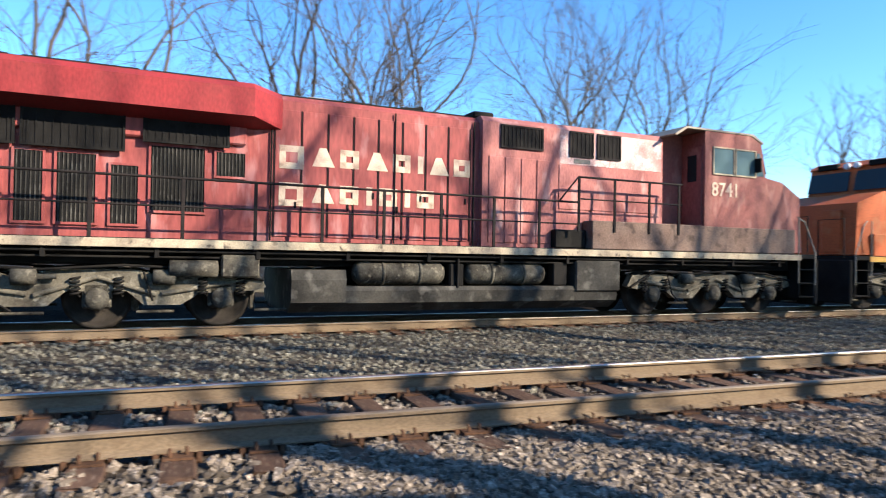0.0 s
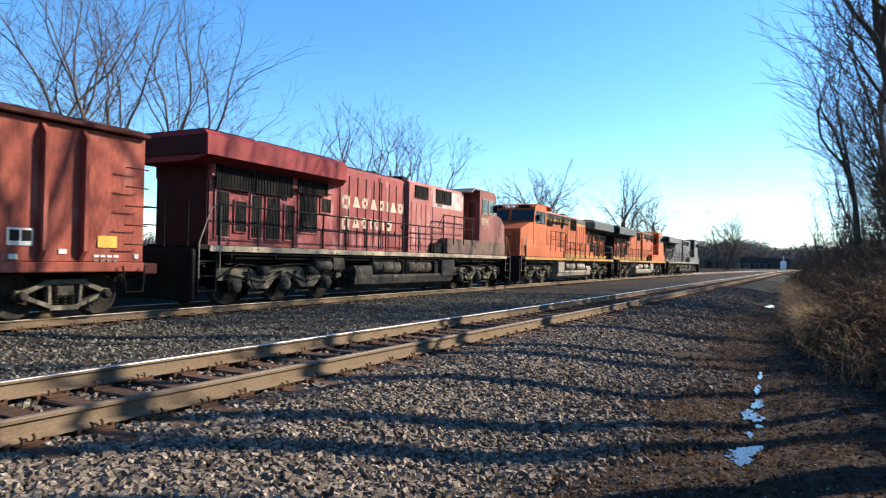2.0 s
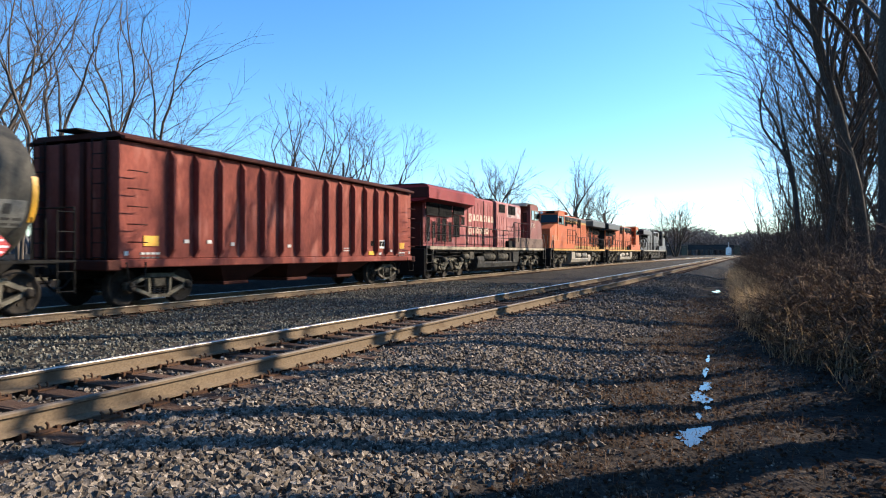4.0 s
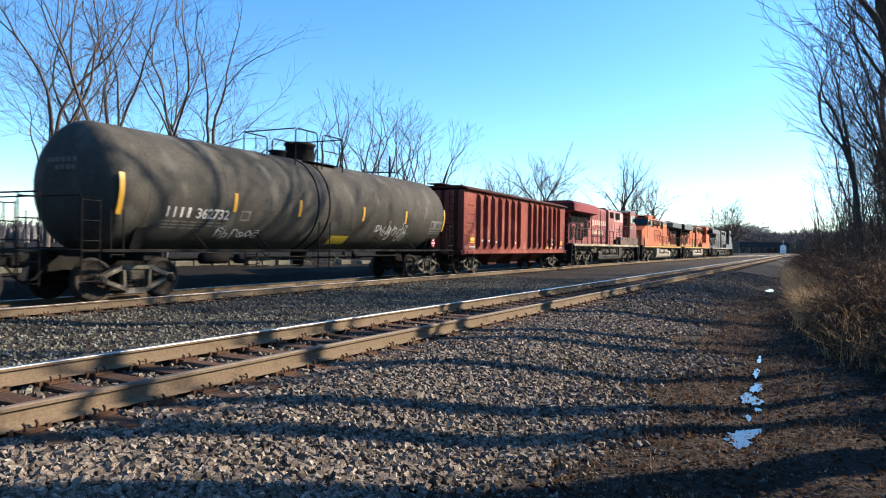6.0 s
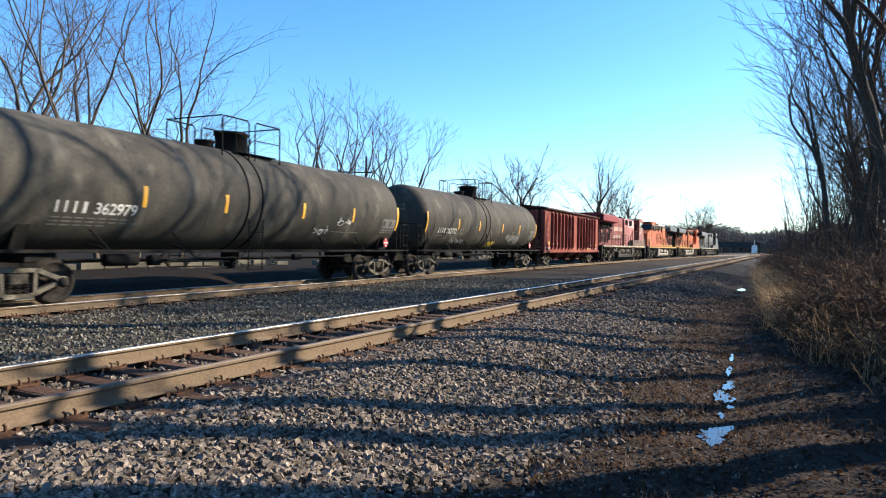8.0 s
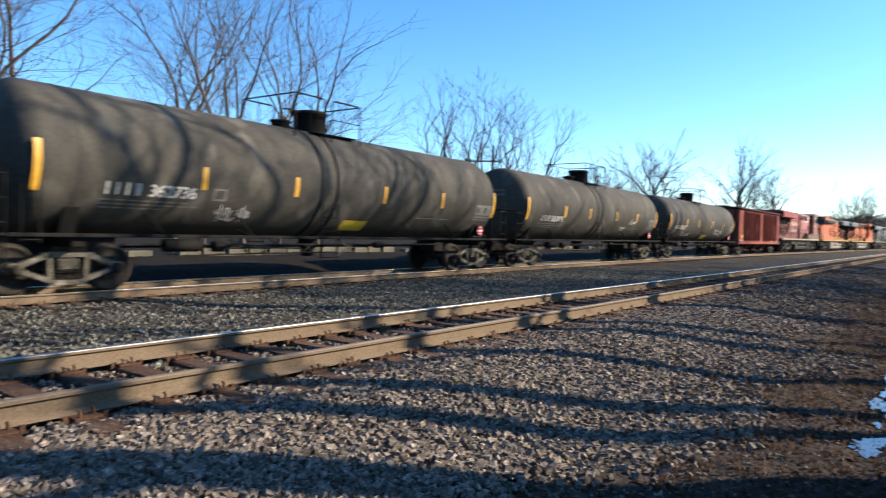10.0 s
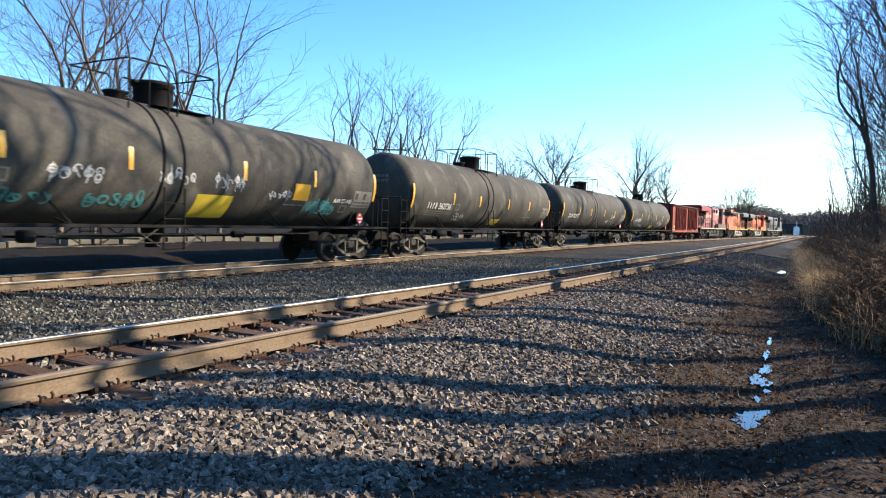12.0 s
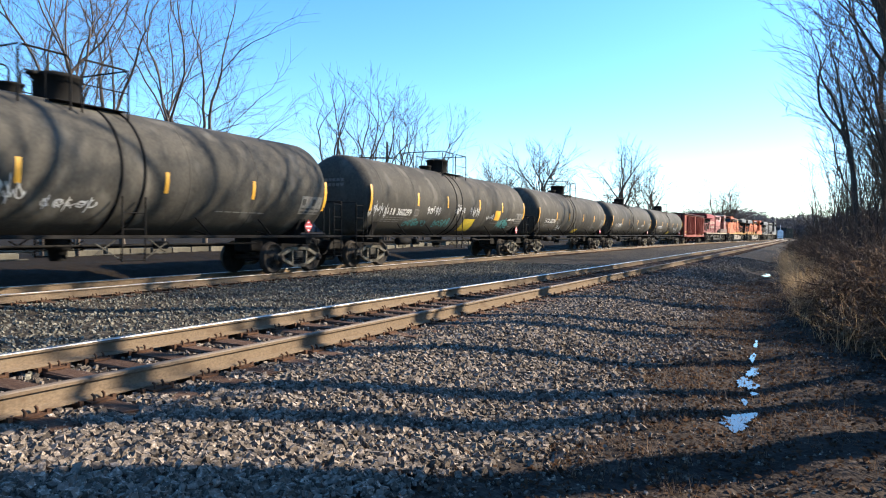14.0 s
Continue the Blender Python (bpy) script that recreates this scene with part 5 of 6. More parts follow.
    for k in (-1, 1):
        coupler(c, k * 11.1, k)
        part("pilot", Shape().box(min(k * 10.35, k * 10.5), max(k * 10.35, k * 10.5), -1.45, 1.45, 0.22, 1.45, 0.03), BLACK_STEEL, c, "black pilot plate")
        steps(c, k * 10.02, k, BLACK_STEEL, SILVER)
        for y in (-1, 1):
            er = Shape().tube([(k * 10.4, y * 1.2, 1.5), (k * 10.4, y * 1.2, 2.6), (k * 10.4, y * 0.4, 2.6), (k * 10.4, y * 0.4, 1.5)], 0.02, 6)
            part("end_rail", er, rail_mat, c, "end platform rail")
    for s in (-1, 1):
        handrail(c, -9.75, 2.6, s, [-9.7, -8.3, -6.9, -5.5, -4.3, -3.1, -1.9, -0.7, 0.5, 1.6], rail_mat)
        handrail(c, 2.6, 5.6, s, [2.62, 3.6, 4.6, 5.5], rail_mat, z=2.12)
        part("handrail", Shape().tube([(2.1, s * 1.5, 2.58), (2.6, s * 1.5, 3.14)], 0.019, 6), rail_mat, c)
    if stripe is not None:
        for s in (-1, 1):
            for x0, x1, yy in ((-9.9, 0.4, H + 0.026), (0.44, 5.3, 1.125)):
                z0 = 1.62 if yy < 1.4 else 2.14
                part("paint_band", Shape().box(x0, x1, min(s * (yy - 0.02), s * yy), max(s * (yy - 0.02), s * yy), z0, z0 + 0.22, 0.0), stripe, c, "yellow paint band")
                part("roof_band", Shape().box(x0, x1, min(s * (yy - 0.02), s * (yy + 0.004)), max(s * (yy - 0.02), s * (yy + 0.004)), 3.98, 4.26, 0.0) if yy < 1.4 else Shape().box(x0 + 0.1, x1 - 0.5, min(s * (yy - 0.02), s * yy), max(s * (yy - 0.02), s * yy), 4.18, 4.34), roof, c, "dark upper paint band")
                part("paint_band", Shape().box(x0, x1, min(s * (yy - 0.02), s * yy), max(s * (yy - 0.02), s * yy), 3.82, 3.97, 0.0), stripe, c, "yellow paint band")
    # company name as plain letter-sized shapes: h is a stroke's height, kinds say which strokes a shape has
    for x, z, h, kinds in text_blocks:
        for s in (-1, 1):
            run, t, y = x, 0.12, s * (H + 0.024)
            for i, kind in enumerate(kinds):
                hh, w = (h * 1.22, 0.46) if i == 0 else (h, 0.38)
                zz = z - (hh - h)
                if kind == "i":
                    w = 0.10
                b = Shape()
                if kind == "a":
                    b.prism([(run, zz), (run + w + 0.06, zz), (run + 0.7 * w, zz + hh), (run + 0.36 * w, zz + hh)], min(y, y + s * 0.006), max(y, y + s * 0.006), "y")
                bars = () if kind == "a" else ((0, t, 0, hh), (0, w, hh - t, hh), (0, w, 0, t), (w - t, w, 0, hh)) if kind == "n" else ((0, t, 0, hh),)
                for a0, a1, b0, b1 in bars:
                    x0, x1 = (run + a0, run + a1)
                    b.box(x0, x1, min(y, y + s * 0.006), max(y, y + s * 0.006), zz + b0, zz + b1)
                part("name_bar", b, mark, c, "cream letter-sized bar" if i == 0 else "")
                run += w + 0.165
    return c


NAME_ROWS = [(-3.80, 3.02, 0.36, "nananian"), (-3.80, 2.32, 0.36, "naninin")]
red_loco = locomotive("faded red locomotive with cream lettering, grimy running gear and black railings", LOCO_RED, LOCO_GREY, BLACK_STEEL, TANK_GREY, SILL_CREAM, CREAM, NAME_ROWS, "8741", wing_mat=LOCO_DEEP, cab_mat=LOCO_CAB, wide_mat=LOCO_PALE)
orange_a = locomotive("orange locomotive with dark roof and yellow band, cab facing back", ORANGE, ORANGE, DARK_GREEN, SILVER, ORANGE_YELLOW, ORANGE_YELLOW, stripe=ORANGE_YELLOW, wing_mat=DARK_GREEN)
orange_b = locomotive("orange locomotive with dark radiator wings and grey fuel tank", ORANGE, ORANGE, DARK_GREEN, SILVER, ORANGE_YELLOW, ORANGE_YELLOW, stripe=ORANGE_YELLOW, wing_mat=DARK_GREEN)
black_loco = locomotive("dusty black leading locomotive with grey running gear", LOCO_BLACK, LOCO_BLACK, BLACK_STEEL, TANK_GREY, SILVER, WHITE_MARK)
hopper = hopper_car()
W, T2 = SPRAY_WHITE, SPRAY_TEAL
tank_e = tank_car("362732", "dusty black tank car with white graffiti and a yellow placard", dict(scrawls=[(11, -4.7, -3.1, -50, -33, W, 6), (12, 2.5, 3.6, -40, -16, W, 4), (13, 3.3, 4.8, -52, -12, W, 4)], boxes=[(-4.05, -26)]))
tank_d = tank_car("362979", "dusty black tank car with a pale stencil and small graffiti", dict(scrawls=[(21, 2.3, 3.2, -38, -24, W, 3), (22, 3.6, 4.4, -22, -10, W, 2)], yellow_plate=False, tone=WHITE_MARK))
tank_c = tank_car("362736", "dusty black tank car with a tangled white scrawl", dict(scrawls=[(31, -3.9, -2.9, -48, -28, W, 5)], boxes=[(-4.05, -26)]))
tank_b = tank_car("360299", "black tank car covered in white and teal graffiti with yellow panels", dict(x=-7.0, rise=8, yellow_plate=False, scrawls=[(41, -7.7, -6.5, -30, -8, W, 5), (42, -3.5, -2.3, -25, -6, W, 5), (43, -1.0, 0.05, -20, -2, W, 5), (44, 0.6, 1.65, -22, -3, W, 5), (45, 2.55, 3.5, -28, -15, W, 5), (46, -5.0, -3.2, -46, -28, T2, 6), (47, -2.6, -1.2, -46, -26, T2, 5), (48, 4.2, 5.7, -46, -22, T2, 5), (49, 4.3, 5.4, -40, -24, T2, 4), (53, 4.5, 5.6, -44, -20, T2, 3)], plates=[(0.2, 1.35, -55, -26, YELLOW_OLD), (3.6, 4.25, -26, -7, YELLOW)], boxes=[(-4.5, -26), (5.95, -40)]))
part("stencil", wrap_to_tank(lettering("AAR ST-445", 0.13, WHITE_MARK), 5.5, -26), WHITE_MARK, tank_b, "small white stencil")
tank_a = tank_car("", "black tank car with white graffiti letters behind the strap", dict(scrawls=[(51, -2.9, -1.5, -34, -10, W, 6), (52, -1.2, 0.0, -38, -24, W, 5)], yellow_plate=False, x=-6.9, straps=(0.44, 1.02)))

# ---- woods, weeds and stones ----


def bare_tree(name, label, seed, height, r0, lean=(0, 0), bark=None, twig=None, bole=0.36, stems=1, levels=4, spread=1.0, group="bare trees by the line", fan=0.22, sides=(3, 2, 2, 2, 1), thin=0.006):
    """A bole that forks again and again into rising, crooked limbs, with side shoots and fine twigs."""
    rng = random.Random(seed)
    bark, twig = bark or BARK, twig or TWIG
    trunk, limb, fine = Shape(), Shape(), Shape()
    share = (bole, 0.27, 0.17, 0.105, 0.065, 0.04)

    def grow(p, d, size, r, level):
        n = (7, 6, 4, 3, 1, 1)[level]
        bend = (0.09, 0.26, 0.38, 0.44, 0.46, 0.4)[level]
        rise = (0.03, 0.06, 0.035, 0.01, 0.0, 0.0)[level]
        length = height * share[level] * size
        pts, q, dd = [Vector(p)], Vector(p), Vector(d)
        for i in range(n):
            dd = (dd + Vector((rng.uniform(-bend, bend), rng.uniform(-bend, bend), rng.uniform(-0.08, 0.08) + rise))).normalized()
            q = q + dd * (length / n)
            pts.append(q.copy())
        tip = max(r * (0.74 if level == 0 else 0.55), thin * 0.7)
        (trunk if level == 0 else limb if level < 3 else fine).tube(pts, r, (8, 6, 4, 3, 3, 3)[level], tip, caps=False)
        if level >= levels:
            return

        def shoot(base, ax, tilt, scale, radius, deeper):
            out = Matrix.Rotation(rng.uniform(0, 6.283), 3, ax) @ ax.orthogonal().normalized()
            way = (ax * math.cos(tilt) + out * math.sin(tilt) + Vector((0, 0, 0.08))).normalized()
            grow(base, way, scale, max(radius, thin), min(level + deeper, 5))

        ax = (pts[-1] - pts[-2]).normalized()
        for k in range(3 if level == 0 else 2):
            shoot(pts[-1], ax, rng.uniform(0.16, 0.52) * spread, rng.uniform(0.8, 1.15), tip * rng.uniform(0.6, 0.92), 1)
        count = sides[min(level, len(sides) - 1)]
        start = 0.5 if level == 0 else 0.22
        for k in range(count):
            f = start + (0.95 - start) * (k + rng.uniform(0.1, 0.9)) / count
            i = min(int(f * n), n - 1)
            base, ax = pts[i].lerp(pts[i + 1], f * n - i), (pts[i + 1] - pts[i]).normalized()
            rr = r + (tip - r) * f
            shoot(base, ax, rng.uniform(0.6, 1.05) * spread, rng.uniform(0.5, 0.85), rr * rng.uniform(0.3, 0.5), 1 if level == 0 or rng.random() < 0.6 else 2)

    for k in range(stems):
        a = 6.283 * (k + rng.uniform(-0.25, 0.25)) / stems
        off = Vector((0, 0, 0)) if stems == 1 else Vector((0.3 * math.cos(a), 0.3 * math.sin(a), 0))
        lift = fan if stems > 1 else 0.0
        d = Vector((lean[0] + lift * math.cos(a), lean[1] + lift * math.sin(a), 1)).normalized()
        grow(off + Vector((0, 0, -0.25)), d, rng.uniform(0.85, 1.1), r0 * (1 if stems == 1 else rng.uniform(0.55, 0.8)), 0)
    t = thing(name, label, "tree", group)
    part("trunk", trunk, bark, t, "bare trunk")
    part("crown", limb, bark, t, "crown of forking limbs")
    if fine.v:
        tagged(part("twig_haze", fine, twig, t, "haze of fine leafless twigs"), kind="stuff")
    return t


def put(ob, x, y, turn, sink=0.0):
    ob.matrix_basis = pose(x, y, float(ground_z(x, y)) - sink, 0, 0, turn)
    return ob


def polar(deg, y):
    """Place on a bearing from the eye (degrees from +x) at a sideways distance."""
    return y / math.tan(radians(deg)), y


# behind the train
left = [
    bare_tree("bare_tree", "tall slender leafless tree behind the train", 101, 17.0, 0.14, (0.03, 0.0), BARK_PALE, TWIG_PALE, 0.34, sides=(4, 3, 4, 3), spread=0.9),
    bare_tree("bare_tree", "tall forked leafless tree with rising limbs behind the train", 102, 16.0, 0.13, (-0.04, 0.02), BARK_PALE, TWIG_PALE, 0.36, stems=2, fan=0.10, sides=(2, 2, 3, 3), spread=0.85),
    bare_tree("bare_tree", "leafless tree with one long low limb behind the train", 103, 16.0, 0.14, (0.05, 0.0), BARK_PALE, TWIG_PALE, 0.30, spread=1.1, sides=(4, 3, 4, 3)),
    bare_tree("bare_tree", "many-stemmed leafless tree behind the train", 104, 15.0, 0.19, (0.0, 0.0), BARK, TWIG, 0.36, stems=3, fan=0.26, sides=(2, 2, 2, 1), spread=0.9, thin=0.011),
]
PLACES = [(96.6, 23, 2, 20), (90.3, 24, 2, 75), (76.0, 25, 3, 10), (72.2, 24, 1, 140), (69.8, 23, 0, 200), (67.3, 25, 2, 300), (56.2, 25, 0, 30), (53.8, 24, 1, 250), (50.8, 25, 0, 120), (48.2, 26, 1, 60), (45.0, 25, 2, 330), (33.6, 30, 3, 45), (30.4, 31, 3, 80), (27.4, 30, 3, 270)]
used = set()
for deg, y, k, turn in PLACES:
    x, yy = polar(deg, y)
    m = pose(x, yy, float(ground_z(x, yy)), 0, 0, turn)
    if k in used:
        copy_thing(left[k], m)
    else:
        left[k].matrix_basis = m
        used.add(k)
far_a = bare_tree("bare_tree", "wide leaning leafless tree far along the line", 111, 20.0, 0.40, (0.05, 0.10), BARK, TWIG, 0.32, stems=2, fan=0.22, spread=1.1, sides=(3, 3, 3, 3), thin=0.022)
put(far_a, *polar(9.9, 20.0), 0)
copy_thing(far_a, pose(*polar(8.6, 20.5), float(ground_z(*polar(8.6, 20.5))) - 2.5, 0, 0, 160))
fan_tree = bare_tree("bare_tree", "upswept leafless tree beyond the train", 113, 20.0, 0.34, (0, 0), BARK, TWIG, 0.28, stems=1, spread=0.72, sides=(6, 4, 3, 3), thin=0.022)
put(fan_tree, *polar(16.9, 29.0), 0)
for deg, y, sink, turn in ((20.6, 34.0, 3.0, 250), (19.9, 37.0, 3.0, 30)):
    copy_thing(fan_tree, pose(*polar(deg, y), float(ground_z(*polar(deg, y))) - sink, 0, 0, turn))
round_tree = bare_tree("bare_tree", "round-crowned leafless tree far along the line", 112, 20.0, 0.30, (0, 0), BARK, TWIG, 0.18, stems=4, fan=0.42, spread=0.9, sides=(3, 3, 3, 2), thin=0.02)
put(round_tree, 180, 8.0, 0)

# sunny woods on the near side, whose branches shade the line
NEAR_WOOD = "bare trees of the near wood"
right = [
    bare_tree("bare_tree", "tall dark leafless tree above the weeds", 121, 21.0, 0.21, (0.02, -0.02), BARK, TWIG, 0.44, group=NEAR_WOOD, spread=0.6, sides=(5, 4, 4, 3), thin=0.008),
    bare_tree("bare_tree", "crooked low-forked leafless tree above the weeds", 122, 17.0, 0.20, (0.02, 0.0), BARK, TWIG, 0.32, stems=2, fan=0.09, group=NEAR_WOOD, spread=0.55, sides=(4, 3, 3, 3), thin=0.008),
    bare_tree("bare_tree", "thick leafless tree at the edge of the wood", 123, 24.0, 0.30, (0.0, 0.0), BARK, TWIG, 0.50, group=NEAR_WOOD, spread=0.6, sides=(3, 2, 2, 2), thin=0.009),
    bare_tree("bare_tree", "slim straight leafless tree in the wood", 124, 17.0, 0.18, (0.0, 0.0), BARK, TWIG, 0.55, levels=3, group=NEAR_WOOD, spread=0.8, sides=(2, 2, 1), thin=0.012),
    bare_tree("bare_tree", "stout leafless tree with heavy limbs in the wood", 125, 18.0, 0.32, (0.0, 0.0), BARK, TWIG, 0.48, levels=3, group=NEAR_WOOD, spread=0.9, sides=(3, 2, 1), thin=0.014),
]
WOOD = [(1, 29.0, -3.7, 20), (2, 20.6, -4.3, 100), (0, 26.0, -4.9, 40), (0, 31.0, -5.8, 310), (1, 39.0, -6.4, 200), (0, 46, -7.6, 250), (2, 58, -9.0, 140), (0, 70, -10.5, 230), (1, 52, -9.0, 110), (2, 86, -13, 300), (0, 104, -16, 60), (0, 36, -8.6, 190), (3, 43, -8.0, 30), (1, 37, -10.5, 280), (3, 63, -9, 330), (1, 50, -11, 70), (1, 78, -12, 130), (3, 34, -5.6, 300), (0, 48, -13, 20), (0, 62, -15, 170),
        (4, 10.0, -5.0, 10), (3, 11.8, -5.0, 120), (3, 12.75, -5.2, 250), (3, 14.35, -5.0, 330), (3, 17.1, -5.2, 45), (3, 19.0, -5.6, 200), (3, 8.2, -5.4, 145), (4, 4.0, -7.5, 35), (4, -6, -9, 145)]
used = set()
for k, x, y, turn in WOOD:
    m = pose(x, y, float(ground_z(x, y)), 0, 0, turn)
    if k in used:
        copy_thing(right[k], m)
    else:
        right[k].matrix_basis = m
        used.add(k)


def ribbons(name, places, rng, hmin, hmax, width, bend, material, label, category, per=1):
    """Many thin upright blades as one mesh of three-sided tapering strips."""
    v, f = [], []
    for x, y in places:
        z = float(ground_z(x, y)) - 0.02
        for _ in range(per):
            h, a, b = rng.uniform(hmin, hmax), rng.uniform(0, 6.283), rng.uniform(0.1, bend)
            px, py = x + rng.uniform(-0.06, 0.06), y + rng.uniform(-0.06, 0.06)
            c, s, w, n = math.cos(a), math.sin(a), width * rng.uniform(0.6, 1.2), len(v)
            for t, ww in ((0, 1.0), (0.5, 0.8), (1.0, 0.15)):
                o = b * h * t * t
                cx, cy, cz = px + c * o, py + s * o, z + h * t * (1 - 0.25 * b * t)
                v += [(cx - s * w * ww, cy + c * w * ww, cz), (cx + s * w * ww, cy - c * w * ww, cz)]
            f += [(n, n + 1, n + 3, n + 2), (n + 2, n + 3, n + 5, n + 4)]
    return solo(name, raw_mesh(name, v, f, material), None, label, category, kind="stuff")


def bank_y(x):
    """Edge of the weeds along the path."""
    wave = 0.14 * math.sin(0.5 * x) + 0.1 * math.sin(1.7 * x)
    if x < 14:
        return -0.95 - 0.13 * (14 - x) + wave
    return -0.74 - 0.015 * x - x * x / 12000 + wave


def weeds():
    rng = random.Random(31)
    s, hd = Shape(), Shape()
    lv, lf = [], []
    for i in range(8000):
        # stems past 6000 are added, largely out of view, to shade the path
        x = -4 + 76 * rng.random() ** 1.5 if i < 6000 else rng.uniform(-3, 17)
        y = bank_y(x) - rng.expovariate(0.5) - 0.15
        if y < -6.5:
            continue
        z = float(ground_z(x, y)) - 0.05
        edge = min(1.0, (bank_y(x) - y) / 1.4)
        clump = 0.5 + 0.5 * noise.noise(Vector((x * 0.55, y * 0.7, 7.0)))
        h = rng.uniform(0.75, 1.15) * (0.45 + 0.75 * edge + 0.75 * edge * clump)
        lean = Vector((0.5 * noise.noise(Vector((x * 0.8, y, 1.0))), 0.2 * edge + 0.5 * noise.noise(Vector((x, y * 0.8, 4.0))), 0))
        q, d, pts = Vector((x, y, z)), (lean + Vector((rng.uniform(-0.45, 0.45), rng.uniform(-0.45, 0.45), 1))).normalized(), []
        for k in range(4):
            pts.append(q.copy())
            d = (d + Vector((rng.uniform(-0.4, 0.4), rng.uniform(-0.4, 0.4), rng.uniform(-0.5, 0.05)))).normalized()
            q = q + d * h / 3
        s.tube(pts, 0.006 + 0.005 * edge, 3, 0.003, caps=False)
        for k in range(rng.randint(4, 7)):
            j = rng.randint(1, 2)
            g = pts[j].lerp(pts[j + 1], rng.random())
            w = Vector((rng.uniform(-1, 1), rng.uniform(-1, 1), rng.uniform(-0.3, 0.9))).normalized()
            e = g + w * h * rng.uniform(0.1, 0.32)
            s.tube([g, e], 0.0045, 3, 0.002, caps=False)
        for k in range(8 if x < 18 else 3):
            # curled dry leaves along the stem
            j = rng.randint(0, 2)
            g = pts[j].lerp(pts[j + 1], rng.random())
            a, ln, w = rng.uniform(0, 6.283), rng.uniform(0.09, 0.24), rng.uniform(0.012, 0.03)
            e = Vector((math.cos(a), math.sin(a), rng.uniform(-1.1, 0.3))).normalized()
            o = e.cross(Vector((0, 0, 1))).normalized() * w
            m, n = g + e * ln * 0.5 + Vector((0, 0, 0.02)), len(lv)
            lv += [tuple(g), tuple(m + o), tuple(g + e * ln), tuple(m - o)]
            lf.append((n, n + 1, n + 2, n + 3))
        if edge > 0.3 and rng.random() < 0.10 + 0.3 * clump:
            # drooping plume of fine dry florets
            top, way = pts[-1], d
            for k in range(5):
                c = top + way * (0.035 * k) + Vector((rng.uniform(-0.03, 0.03), rng.uniform(-0.03, 0.03), rng.uniform(-0.02, 0.02)))
                hd.lathe([(-0.028, 0.003), (0.0, 0.016), (0.03, 0.003)], 4, "z", tuple(c))
    solo("weed_thicket", s, WEED, "tangle of dead brown weeds along the path", "weeds", kind="stuff")
    solo("weed_leaves", raw_mesh("weed_leaves", lv, lf, WEED), None, "curled dry brown leaves on the weeds", "weeds", kind="stuff")
    solo("seed_heads", hd, SEED, "pale dry plumes on the weeds", "weeds", kind="stuff")
    edge = []
    for i in range(9500):
        x = 9 + 52 * rng.random() ** 1.2
        if 17 < x < 48 or rng.random() < 0.08:
            edge.append((x, bank_y(x) + rng.uniform(-0.9, 0.25)))
    ribbons("tall_straw", edge, rng, 0.25, 1.0, 0.006, 1.5, STRAW, "tall dry straw at the edge of the weeds", "grass", 3)
    tufts = []
    for i in range(3200):
        x = 2.2 + 26 * rng.random() ** 1.4
        y = rng.gauss(1.15, 0.5) - 0.03 * x if rng.random() < 0.7 else rng.gauss(-0.8, 0.45)
        if noise.noise(Vector((x * 0.9, y * 1.1, 3.0))) > -0.05:
            tufts.append((x, y))
    ribbons("dry_grass", tufts, rng, 0.04, 0.16, 0.003, 1.3, WEED, "short dry grass on the path", "grass", 6)
    leaf_v, leaf_f = [], []
    for i in range(17000):
        x, y = 2.0 + 24 * rng.random() ** 1.5, rng.gauss(0.3, 1.25)
        z = float(ground_z(x, y)) + rng.uniform(0.004, 0.03)
        a, r, t = rng.uniform(0, 6.283), rng.uniform(0.010, 0.032), rng.uniform(-0.02, 0.02)
        c, d, n = math.cos(a) * r, math.sin(a) * r, len(leaf_v)
        leaf_v += [(x - c, y - d, z), (x - d * 0.6, y + c * 0.6, z + t), (x + c, y + d, z + 0.01), (x + d * 0.6, y - c * 0.6, z - t)]
        leaf_f.append((n, n + 1, n + 2, n + 3))
    solo("leaf_litter", raw_mesh("leaf_litter", leaf_v, leaf_f, LEAF), None, "fallen brown leaves scattered on the path", "leaves", kind="stuff")


weeds()


